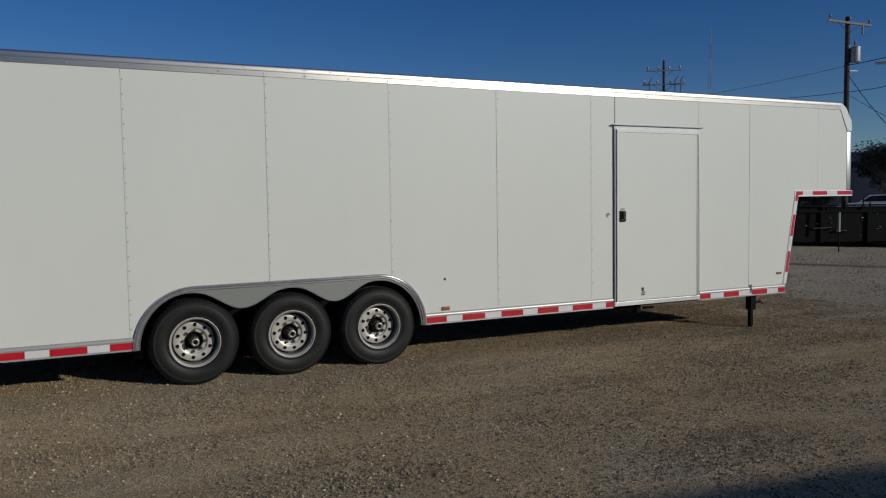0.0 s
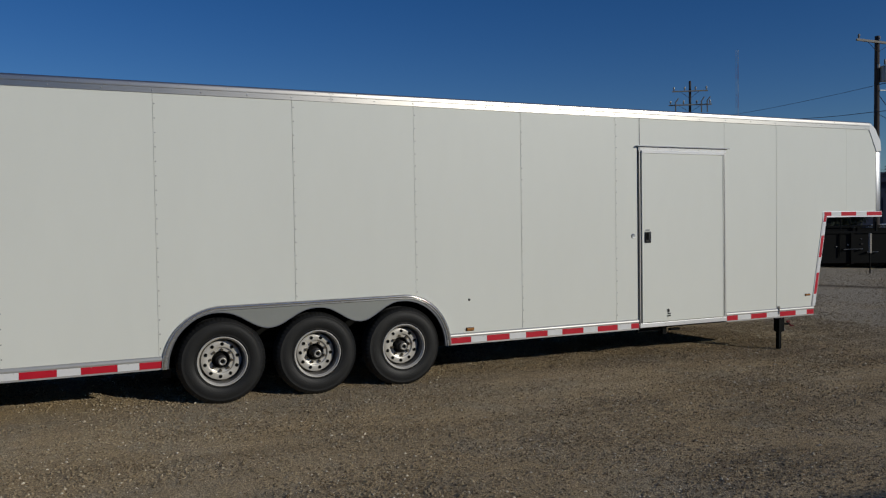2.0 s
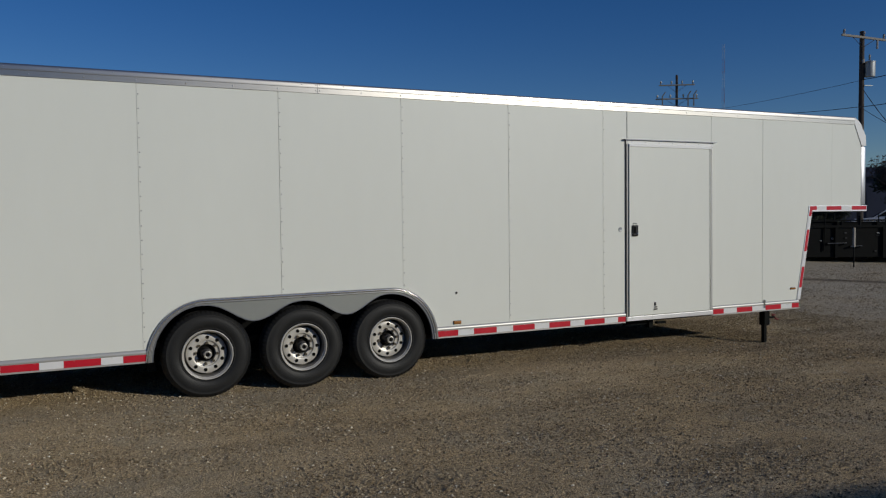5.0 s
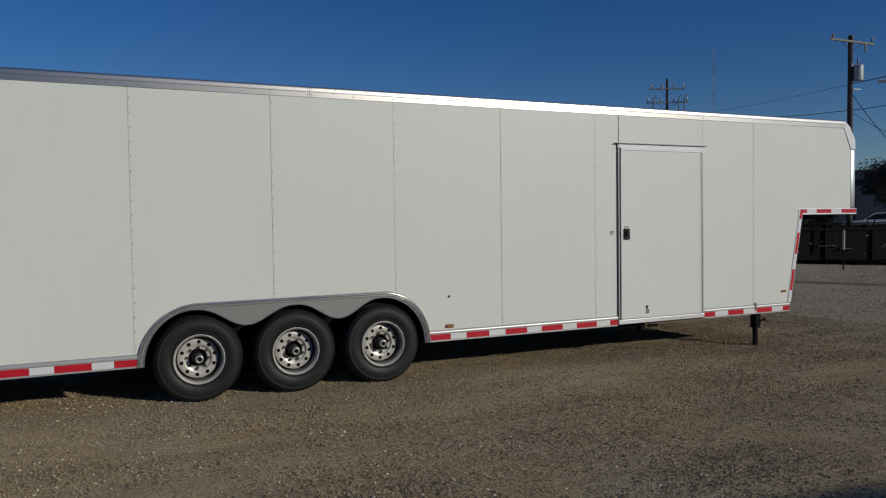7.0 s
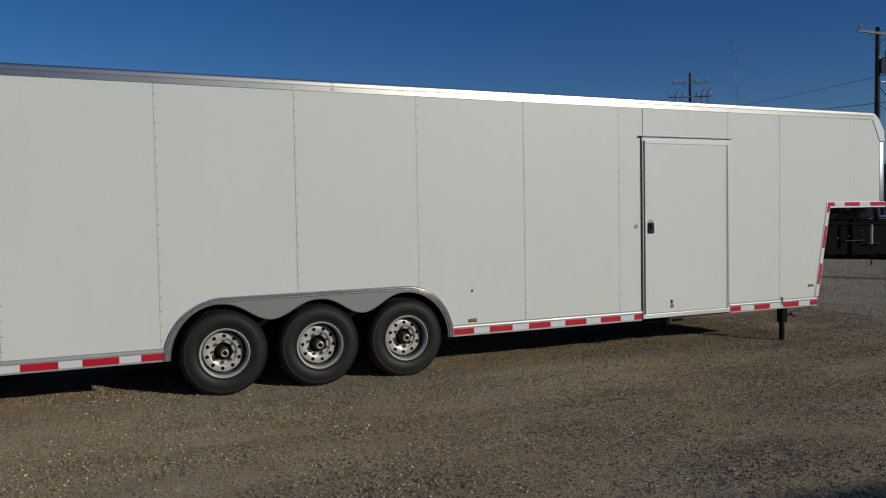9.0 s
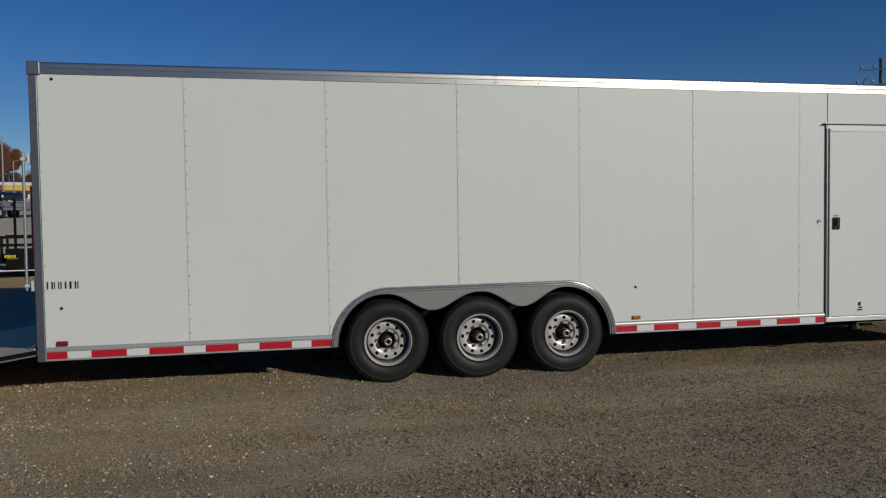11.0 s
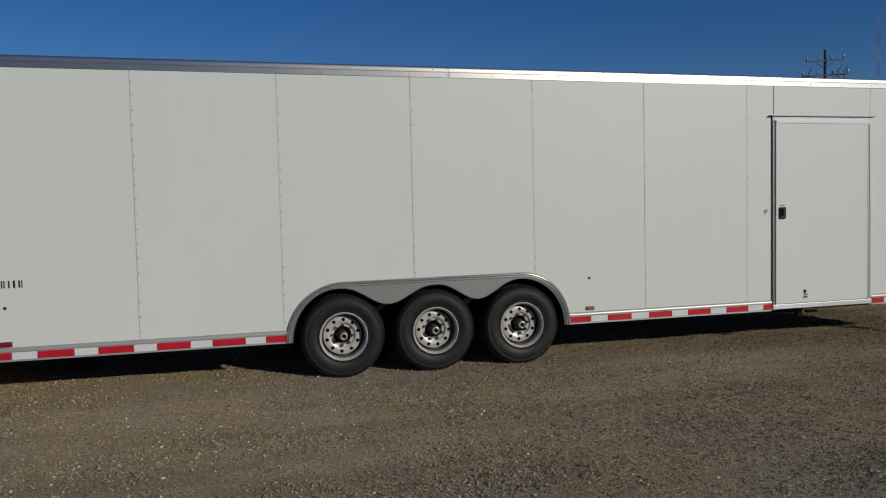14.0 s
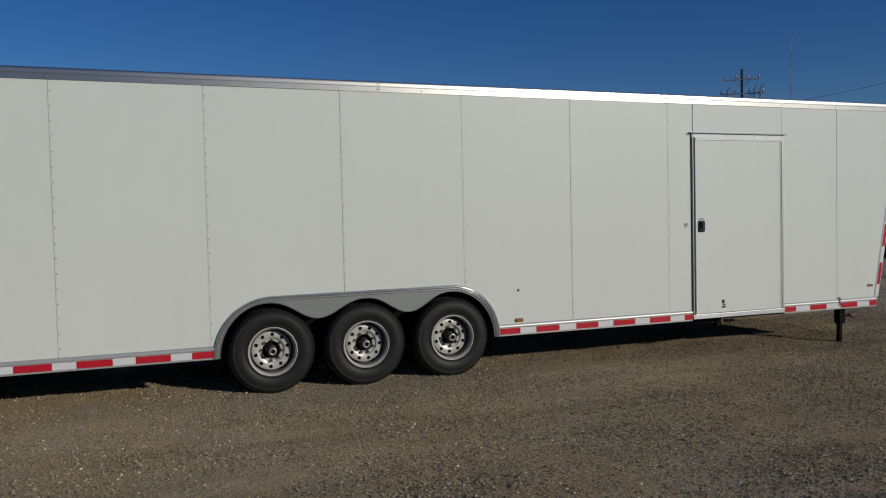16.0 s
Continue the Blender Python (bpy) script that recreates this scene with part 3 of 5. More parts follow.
for x0, x1, red in ((10.605, 10.729, 1), (10.729, 10.912, 0), (10.912, 11.196, 1), (11.196, 11.397, 0), (11.397, 11.69, 1)):
    part("red_tape" if red else "silver_tape", boxes((x0, x1 - 0.001, -0.0135, -0.0103, 1.634, 1.684)), RED_TAPE if red else WHITE_TAPE, deck)

part("red_tape", boxes((10.597, 10.645, -0.0137, -0.0104, 1.6135, 1.633)), RED_TAPE, deck)

# fender
us = [3 * k / 120 for k in range(121)]
fender = part("fender_skirt", ruled(bmesh.new(), [arch_inner(u) for u in us], [arch_outer(u) for u in us], -0.012, 0.02), SKIRT, trailer, "scalloped aluminium fender over three wheels", smooth=30)


def edged(curve, w, y0, y1):
    pts = [Vector((*curve(u), 0)) for u in us]
    lo, hi = [], []
    for i, p in enumerate(pts):
        d = (pts[min(i + 1, 120)] - pts[max(i - 1, 0)]).normalized()
        nrm = Vector((-d.y, d.x, 0))
        lo.append((p - nrm * w)[:2])
        hi.append((p + nrm * w * 0.4)[:2])
    return ruled(bmesh.new(), lo, hi, y0, y1)


part("trim_bead", edged(arch_outer, 0.03, -0.022, -0.01), TRIM, fender, "polished aluminium trim", smooth=30)


def bead(curve, inset, r, y):
    """A round bead laid along a curve in x and z."""
    pts = [Vector((curve(u)[0], 0, curve(u)[1])) for u in us]
    bm, rings = bmesh.new(), []
    for i, p in enumerate(pts):
        d = (pts[min(i + 1, 120)] - pts[max(i - 1, 0)]).normalized()
        side = Vector((d.z, 0, -d.x))
        c = p + side * inset + Vector((0, y, 0))
        rings.append([bm.verts.new(c + side * r * math.cos(a * math.pi / 4) + Vector((0, r * 0.8 * math.sin(a * math.pi / 4), 0))) for a in range(8)])
    for q, w in zip(rings, rings[1:]):
        for k in range(8):
            bm.faces.new((q[k], q[(k + 1) % 8], w[(k + 1) % 8], w[k]))
    return bm


part("trim_bead", bead(arch_outer, 0.006, 0.012, -0.02), BEAD, fender, "rolled aluminium bead", smooth=60)
part("trim_bead", bead(arch_outer, 0.026, 0.005, -0.0205), TRIM, fender, smooth=60)
part("rolled_edge", edged(arch_inner, 0.007, -0.016, 0.02), ALU_DULL, fender, smooth=30)
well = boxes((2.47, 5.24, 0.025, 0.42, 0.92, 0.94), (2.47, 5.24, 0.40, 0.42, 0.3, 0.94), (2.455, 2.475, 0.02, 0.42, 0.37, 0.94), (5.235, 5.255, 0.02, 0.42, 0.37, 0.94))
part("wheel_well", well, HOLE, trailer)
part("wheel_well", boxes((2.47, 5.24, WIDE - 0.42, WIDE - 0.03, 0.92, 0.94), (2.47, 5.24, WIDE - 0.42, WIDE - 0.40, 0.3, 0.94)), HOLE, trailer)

# running gear
for y in (0.52, WIDE - 0.58):
    part("frame_beam", boxes((0.1, 10.3, y, y + 0.07, 0.27, 0.418)), UNDER, trailer)
for k in range(16):
    x = 0.4 + 0.62 * k
    if not 2.4 < x < 5.3:
        part("cross_member", boxes((x, x + 0.05, 0.035, WIDE - 0.035, 0.37, 0.418)), UNDER, trailer)
for x in (2.982, 3.865, 4.747):
    part("axle", rod(bmesh.new(), (x, 0.2, 0.375), (x, WIDE - 0.2, 0.375), 0.04, seg=14), UNDER, trailer)
for x in (2.5, 3.38, 4.26, 5.12):
    part("spring_hanger", boxes((x, x + 0.07, 0.44, 0.52, 0.2, 0.42)), UNDER, trailer)

TYRE = [(0.222, 0.02), (0.23, 0.006), (0.238, 0.0), (0.244, 0.0), (0.246, 0.003), (0.262, -0.003), (0.285, -0.0072), (0.305, -0.0075), (0.325, -0.006), (0.342, -0.001), (0.345, -0.002), (0.350, -0.001), (0.353, 0.003), (0.366, 0.014), (0.377, 0.028), (0.382, 0.045)]
TYRE = TYRE + [(0.383, 0.075), (0.376, 0.078), (0.376, 0.086), (0.384, 0.089), (0.384, 0.112), (0.376, 0.115), (0.376, 0.123), (0.384, 0.126)]
TYRE = TYRE + [(0.383, 0.16), (0.377, 0.178), (0.366, 0.192), (0.33, 0.208), (0.29, 0.208), (0.23, 0.196), (0.222, 0.18)]
TYRE = [(r + max(0.0, r - 0.3) * 0.17, d) for r, d in TYRE]
LIP = [(0.226, 0.006), (0.226, -0.001), (0.221, -0.004), (0.216, -0.001), (0.212, 0.012), (0.204, 0.02), (0.2005, 0.03), (0.2, 0.15), (0.19, 0.16)]
DISC = [(0.182, 0.16), (0.182, 0.1), (0.18, 0.09), (0.174, 0.086), (0.128, 0.083), (0.12, 0.086), (0.116, 0.099), (0.11, 0.102), (0.087, 0.102), (0.083, 0.106), (0.081, 0.15), (0.04, 0.155)]


def tyre_mesh(seg=240):
    """The tyre's outline turned round, with short cuts across both shoulders of its tread."""
    bm = turned(bmesh.new(), TYRE, seg)
    bm.verts.ensure_lookup_table()
    for i, (r, d) in enumerate(TYRE):
        if r > 0.37 and not 0.05 < d < 0.15:
            for k in range(seg):
                if k % 4 == 0:
                    v = bm.verts[i * seg + k]
                    f = 1 - 0.006 / r
                    v.co.x, v.co.z = v.co.x * f, v.co.z * f
    return bm


def wheel(x, y, z, flip, spin):
    """A steel wheel whose outer face looks to -y, with its tyre and hub."""
    w = part("wheel", turned(bmesh.new(), DISC, 64), RIM, trailer, "dish-shaped silver steel wheel with ten round hand holes", smooth=40)
    w.matrix_basis = pose(x, y, z, 0, spin, 180 if flip else 0)
    part("tyre", tyre_mesh(), RUBBER, w, "black trailer tyre", smooth=35)
    hb = turned(bmesh.new(), [(0.019, 0.012), (0.0205, -0.002), (0.027, -0.005), (0.034, -0.003), (0.0365, 0.004), (0.0365, 0.02)], 24)
    hub = part("hub", hb, HUB, w, "greasy steel hub", smooth=40)
    # black here is grease plus the barrel's shaded side, put into the colour
    part("hub_barrel", turned(bmesh.new(), [(0.0365, 0.02), (0.0365, 0.05), (0.047, 0.056), (0.05, 0.1), (0.054, 0.15)], 24), GREASE_SHADE, hub, "greasy hub barrel, blackened for its shaded side", smooth=40)
    part("grease_cap", turned(bmesh.new(), [(0.0, 0.008), (0.013, 0.007), (0.0195, 0.012)], 20), HOLE, hub, smooth=40)
    part("rim_lip", turned(bmesh.new(), LIP[:6], 64), RIM, w, smooth=40)
    # barrel colour is darkened to carry the shade behind the lip
    part("barrel", turned(bmesh.new(), LIP[5:] + DISC[:1], 64), BARREL_SHADE, w, "steel barrel with its shade put into a darker colour", smooth=40)
    # dark ring laid in the bore as the shade of its recess
    part("bore", turned(bmesh.new(), [(0.038, 0.14), (0.0805, 0.14)], 24), HOLE, w)
    for k in range(10):
        a = 2 * math.pi * (k + 0.5) / 10
        c = Vector((0.149 * math.cos(a), 0.0835, 0.149 * math.sin(a)))
        bm = bmesh.new()
        bmesh.ops.create_cone(bm, cap_ends=True, segments=14, radius1=0.0165, radius2=0.0165, depth=0.006, matrix=Matrix.Translation(c) @ Matrix.Rotation(radians(90), 4, "X"))
        part("hand_hole", bm, HOLE, w)
    for k in range(8):
        a = 2 * math.pi * k / 8
        c = Vector((0.0955 * math.cos(a), 0.091, 0.0955 * math.sin(a)))
        bm = bmesh.new()
        bmesh.ops.create_cone(bm, cap_ends=True, segments=6, radius1=0.0145, radius2=0.0125, depth=0.03, matrix=Matrix.Translation(c) @ Matrix.Rotation(radians(90), 4, "X"))
        part("lug_nut", bm, LUG, w)
    return w


for i, x in enumerate((2.982, 3.865, 4.747)):
    wheel(x, 0.022, 0.381, False, 17 * i + 4)
    wheel(x, WIDE - 0.022, 0.381, True, 23 * i)

# side door
door = part("side_door", boxes((7.672, 8.882, -0.026, 0.02, 0.43, 2.392), bevel=0.006), WHITE, trailer, "wide white side door, shut")
part("door_edge", boxes((7.664, 7.676, -0.029, -0.004, 0.425, 2.4), bevel=0.002), WHITE, door)
part("door_edge", boxes((8.874, 8.884, -0.029, -0.004, 0.425, 2.4), bevel=0.002), WHITE, door)
part("door_edge_line", boxes((8.866, 8.869, -0.0272, -0.024, 0.44, 2.375)), SEAM, door)
part("door_head", boxes((7.664, 8.89, -0.034, -0.004, 2.376, 2.404), bevel=0.004), WHITE_CAP, door)
# outer jamb strip has its shade put into a dark colour
part("door_jamb", boxes((7.625, 7.634, -0.018, 0.02, 0.37, 2.45), bevel=0.002), JAMB_DARK, trailer, "jamb edge coloured dark for its shade")
part("door_jamb", boxes((7.636, 7.647, -0.02, 0.02, 0.37, 2.45), bevel=0.002), BASE_ALU, trailer, "aluminium hinge jamb")
part("door_jamb", boxes((7.649, 7.658, -0.014, 0.02, 0.37, 2.44), bevel=0.002), JAMB_DARK, trailer, "dark rubber door seal")
part("door_gap", boxes((7.634, 7.664, -0.004, 0.02, 0.372, 2.44), (8.884, 8.905, -0.004, 0.02, 0.41, 2.44)), HOLE, trailer)
part("door_jamb", boxes((8.905, 8.930, -0.016, 0.02, 0.37, 2.45), bevel=0.003), BASE_ALU, trailer)
part("door_header", boxes((7.626, 8.932, -0.02, 0.02, 2.405, 2.452), bevel=0.003), WHITE_CAP, trailer)
part("drip_cap", boxes((7.594, 8.964, -0.045, 0.0, 2.453, 2.462)), ALU_DULL, trailer, "thin drip cap over the door")
part("door_sill", boxes((7.624, 8.935, -0.018, 0.03, 0.372, 0.424), bevel=0.004), ALU, trailer, "aluminium door sill")
part("rivet_row", rivets([(7.7 + 0.2 * k, 2.43) for k in range(7)], 0.006, -0.021), RIVET, trailer)
part("rivet_row", rivets([(7.72 + 0.28 * k, 0.4) for k in range(5)], 0.006, -0.019), RIVET, trailer)
latch = part("paddle_latch", boxes((7.700, 7.782, -0.040, -0.026, 1.352, 1.480), bevel=0.012), PLASTIC, door, "black paddle latch")
part("paddle", boxes((7.716, 7.748, -0.047, -0.038, 1.385, 1.465), bevel=0.004), HOLE, latch)
part("key_lock", turned(bmesh.new(), [(0, -0.008), (0.008, -0.008), (0.01, 0)], 14, at=(7.762, -0.040, 1.385)), CHROME, latch)
part("latch_label", boxes((7.71, 7.772, -0.0272, -0.0255, 1.488, 1.505)), SKIRT, door, "small faded grey label")
part("door_stop", turned(bmesh.new(), [(0, -0.012), (0.008, -0.012), (0.010, -0.008), (0.022, -0.010), (0.027, -0.004), (0.027, 0.0)], 20, at=(7.556, 0, 1.432)), GALV, trailer, "round chrome keyed lock", smooth=40)
part("hasp", boxes((8.022, 8.046, -0.036, -0.026, 0.535, 0.575), (8.026, 8.064, -0.036, -0.026, 0.512, 0.526), (8.018, 8.06, -0.042, -0.030, 0.488, 0.503), bevel=0.003), PLASTIC, door, "small black door holdback")
part("hasp", boxes((9.785, 9.81, -0.02, 0.0, 0.465, 0.505), (9.79, 9.80, -0.028, -0.012, 0.40, 0.47), bevel=0.003), CHROME, trailer, "small zinc bracket at the seam")

# lamps, vents, lettering
for x0, x1, z0, z1, mat, lab in ((5.43, 5.513, 0.494, 0.525, AMBER, "amber side marker lamp"), (10.262, 10.345, 0.612, 0.634, AMBER, "amber side marker lamp"), (0.143, 0.228, 0.482, 0.519, RED_LENS, "red side marker lamp")):
    lamp = part("marker_lamp", boxes((x0, x1, -0.022, 0.0, z0, z1), bevel=0.006), mat, trailer, lab)
    part("bezel", boxes((x0 - 0.003, x1 + 0.003, -0.006, 0.0, z0 - 0.003, z1 + 0.003), bevel=0.001), PLASTIC, lamp)
for x, z in ((5.467, 0.815), (0.187, 0.802), (0.166, 2.735)):
    part("plug", turned(bmesh.new(), [(0, -0.006), (0.010, -0.006), (0.013, -0.004), (0.014, 0.0)], 14, at=(x, 0, z)), PLASTIC, trailer, "small dark rubber plug")
xs = 0.078
for stems in ((0.012,), (0.012, 0.007), (0.009, 0.009), (0.012,), (0.016,), (0.012, 0.008)):
    bm = bmesh.new()
    for w in stems:
        box(bm, xs, xs + w, -0.0048, -0.0028, 0.968, 1.03)
        xs += w + 0.009
    part("vinyl_mark", bm, BLACK_INK, trailer, "short black vinyl bars")
    xs += 0.016

# landing leg
leg = part("landing_leg", boxes((9.842, 9.888, 0.03, 0.08, -0.085, 0.30), (9.838, 9.928, 0.02, 0.11, 0.17, 0.40), bevel=0.004), BLACK, trailer, "black steel drop landing leg")
part("foot", boxes((9.834, 9.896, 0.022, 0.09, -0.1, -0.082), bevel=0.003), BLACK, leg)
part("crank_shaft", rod(bmesh.new(), (9.92, 0.065, 0.262), (10.06, 0.065, 0.258), 0.014, seg=12), BLACK, leg)
bm = rod(bmesh.new(), (10.055, 0.03, 0.235), (10.055, 0.1, 0.285), 0.009, seg=8)
rod(bm, (10.055, 0.1, 0.285), (10.11, 0.1, 0.285), 0.008, seg=8)
rod(bm, (10.055, 0.03, 0.235), (10.09, 0.03, 0.235), 0.008, seg=8)
part("crank", bm, RED_DARK, leg, "dull red crank handle")
part("pull_pin", rod(bmesh.new(), (9.925, 0.05, 0.2), (9.965, 0.05, 0.195), 0.01, seg=8), GALV, leg)
leg = part("landing_leg", boxes((9.782, 9.852, 2.46, 2.53, -0.04, 0.40), (9.757, 9.877, 2.44, 2.55, -0.055, -0.035), bevel=0.004), BLACK, trailer)
part("step_bracket", boxes((8.07, 8.13, 0.12, 0.19, 0.255, 0.37), (7.72, 8.13, 0.14, 0.17, 0.30, 0.33), bevel=0.003), BLACK, trailer, "black folded step bracket")
part("step_bracket", boxes((8.2, 8.34, 0.13, 0.18, 0.29, 0.315), bevel=0.003), BLACK, trailer)

# ramp
ramp = part("ramp", boxes((-2.9, 0.0, 0.03, 2.56, -0.052, 0.0), bevel=0.003), PLY, trailer, "plywood-faced ramp door lowered to the ground")
ramp.matrix_basis = pose(-0.03, 0, 0.463, 0, -8.8, 0)
part("edge_trim", boxes((-2.9, -0.005, 0.016, 0.032, -0.012, 0.006), (-2.9, -0.005, 0.016, 0.032, -0.062, -0.05), bevel=0.002), ALU, ramp, "aluminium edge trim")
part("edge_panel", boxes((-2.9, -0.005, 0.022, 0.0295, -0.05, -0.012)), BLACK, ramp)
part("edge_trim", boxes((-2.9, -0.005, 2.561, 2.577, -0.062, 0.006), bevel=0.002), ALU, ramp)
part("hinge", rod(bmesh.new(), (0.012, 0.1, -0.02), (0.012, 2.5, -0.02), 0.014, seg=10), GALV, ramp)
part("hinge_plate", prism(bmesh.new(), [(-0.07, 0.002), (-0.07, -0.01), (0.018, 0.04), (0.018, 0.052)], 0.02, 0.09), ALU_DULL, ramp)
part("transition_flap", boxes((-0.07, 0.05, 0.05, 2.54, 0.003, 0.007)), GALV, ramp)


# ---- things behind the trailer's rear ----
def rim_wheel(name, parent, x, y, z, r, normal, paint=None):
    """A small trailer wheel whose outer face looks along +x (normal 1) or -x."""
    bm = turned(bmesh.new(), [(r * 0.56, -0.01), (r * 0.6, -0.02), (r * 0.85, -0.03), (r * 0.97, 0.0), (r, 0.03), (r, 0.15), (r * 0.95, 0.18), (r * 0.6, 0.19), (r * 0.55, 0.17)], 36)
    t = part(name, bm, RUBBER, parent, smooth=40)
    t.matrix_basis = pose(x, y, z, 0, 0, 90 if normal > 0 else -90)
    part("rim", turned(bmesh.new(), [(r * 0.58, -0.012), (r * 0.52, -0.006), (r * 0.48, 0.03), (r * 0.3, 0.022), (r * 0.2, 0.01), (0.0, 0.006)], 30), paint or CAR_WHITE, t, "spoked steel rim", smooth=40)
    for k in range(5):
        a = 2 * math.pi * k / 5
        bm = bmesh.new()
        bmesh.ops.create_cone(bm, cap_ends=True, segments=8, radius1=r * 0.13, radius2=r * 0.13, depth=0.02, matrix=Matrix.Translation((r * 0.36 * math.cos(a), 0.022, r * 0.36 * math.sin(a))) @ Matrix.Rotation(-a, 4, "Y") @ Matrix.Diagonal((0.85, 1, 1.35, 1)) @ Matrix.Rotation(radians(90), 4, "X"))
        part("slot", bm, HOLE, t)
    part("hub", turned(bmesh.new(), [(0, -0.03), (r * 0.1, -0.03), (r * 0.13, 0.02)], 14), BLACK, t)
    return t


gz = level(-3.4, 8.3)
haul = thing("stacked_flatbed_trailer", "black tandem flatbed trailer carrying a rack of rolled navy tarps", "trailer", (0, 0, gz))
part("deck", boxes((-5.35, -3.58, 4.6, 12.2, 0.42, 0.52), bevel=0.01), BLACK, haul)
part("side_rail", boxes((-3.58, -3.50, 4.6, 12.2, 0.38, 0.56), bevel=0.01), BLACK, haul)
part("side_rail", boxes((-5.43, -5.352, 4.6, 12.2, 0.38, 0.56), bevel=0.01), BLACK, haul)
part("fender", boxes((-3.496, -3.24, 7.2, 8.95, 0.755, 0.795), (-3.496, -3.24, 7.15, 7.2, 0.45, 0.795), (-3.496, -3.24, 8.95, 9.0, 0.5, 0.795)), BLACK, haul)
for y, dz in ((7.66, -0.02), (8.48, 0.03)):
    rim_wheel("wheel", haul, -3.27, y, 0.335 + dz, 0.335, 1)
    rim_wheel("wheel", haul, -5.66, y, 0.335 + dz, 0.335, -1)
for y, h in ((6.97, 1.59), (7.94, 1.68), (9.05, 1.71), (9.9, 1.73), (11.4, 1.78)):
    part("post", boxes((-3.55, -3.505, y - 0.024, y + 0.024, 0.561, h)), BLACK, haul)
    part("post", boxes((-5.41, -5.36, y - 0.024, y + 0.024, 0.561, h)), BLACK, haul)
for x in (-3.6, -5.35):
    part("rack_beam", prism(bmesh.new(), [(5.0, 1.39), (8.0, 1.66), (12.2, 1.79), (12.2, 1.87), (8.0, 1.74), (5.0, 1.47)], x, x + 0.12), BLACK, haul).data.transform(Matrix(((0, 1, 0, 0), (1, 0, 0, 0), (0, 0, 1, 0), (0, 0, 0, 1))))
part("top_deck", prism(bmesh.new(), [(5.0, 1.474), (8.0, 1.744), (12.25, 1.874), (12.25, 1.894), (8.0, 1.764), (5.0, 1.494)], -5.45, -3.46), BLACK, haul, "thin black upper deck").data.transform(Matrix(((0, 1, 0, 0), (1, 0, 0, 0), (0, 0, 1, 0), (0, 0, 0, 1))))
for y, long, r in ((7.72, 0.52, 0.088), (8.64, 0.26, 0.08), (8.91, 0.26, 0.086), (9.18, 0.25, 0.078), (10.13, 0.4, 0.088), (10.55, 0.4, 0.08), (10.97, 0.5, 0.084)):
    z = 1.685 + 0.032 * (y - 8) - (0.03 if y < 7 else 0)
    roll = part("tarp_roll", rod(bmesh.new(), (-3.46, y, z - 0.005), (-3.46, y + long, z + 0.025), r, seg=16), NAVY, haul, "rolled navy tarp")
    if y in (7.72, 8.64, 10.13):
        part("tie", boxes((-3.385, -3.355, y - 0.012, y + 0.03, z - 0.02, z + 0.035), bevel=0.006), WHITE_TAPE, roll)
part("rail", boxes((-3.548, -3.506, 6.3, 10.3, 0.87, 0.915)), BLACK, haul)
for k in range(11):
    part("stake", boxes((-3.545, -3.51, 6.45 + 0.36 * k, 6.49 + 0.36 * k, 0.561, 0.869)), BLACK, haul)
part("side_board", boxes((-3.498, -3.47, 4.6, 7.12, 0.36, 0.77), bevel=0.006), BLACK, haul, "black steel side board")
for y0, y1, z in ((5.2, 6.95, 0.31), (5.6, 6.7, 0.555), (6.98, 7.1, 0.47)):
    part("reflector_strip", boxes((-3.467, -3.46, y0, y1, z, z + 0.022)), ALU_DULL, haul, "thin pale edge strip")

gz = level(-3, 10.3)
dump = thing("utility_trailer", "black steel utility trailer with pipe rails and yellow lettering", "trailer", (0, 0, gz))
dump.matrix_basis = pose(-3.4, 10.0, gz, 0, 0, 13) @ pose(3.4, -10.0, 0)
part("side_board", boxes((-3.38, 0.4, 10.0, 10.05, 0.3, 0.5)), BLACK, dump)
part("bed", boxes((-3.38, 0.4, 10.05, 11.6, 0.32, 0.40)), BLACK, dump)
for y, z in ((9.99, 0.80), (11.55, 0.80), (9.99, 0.64)):
    part("top_rail", boxes((-3.42, 0.44, y, y + 0.06, z, z + 0.055)), BLACK, dump)
for k in range(7):
    x = -3.4 + 0.62 * k
    part("stake", boxes((x, x + 0.05, 10.0, 10.05, 0.3, 0.80)), BLACK, dump)
    part("stake", boxes((x, x + 0.05, 11.55, 11.6, 0.3, 0.80)), BLACK, dump)
part("toolbox", boxes((-3.3, -2.3, 9.86, 9.985, 0.2, 0.6), bevel=0.01), BLACK, dump)
xs = -3.32
for w in (0.036, 0.045, 0.032, 0.045):
    part("vinyl_mark", boxes((xs, xs + w, 9.852, 9.858, 0.42, 0.475)), YELLOW, dump, "yellow vinyl mark")
    xs += w + 0.013
part("vinyl_mark", boxes((-3.28, -3.08, 9.852, 9.858, 0.395, 0.403)), YELLOW, dump)
for x in (-1.75, -0.95):
    t = rim_wheel("wheel", dump, x, 9.9, 0.33, 0.33, 1)
    t.matrix_basis = pose(x, 9.78, 0.32, 0, 0, 0)
    t = rim_wheel("wheel", dump, x, 11.8, 0.33, 0.33, 1)
    t.matrix_basis = pose(x, 11.82, 0.32, 0, 0, 180)
part("reflector_strip", boxes((-3.5, -2.2, 9.97, 9.985, 0.14, 0.17)), WHITE_TAPE, dump)


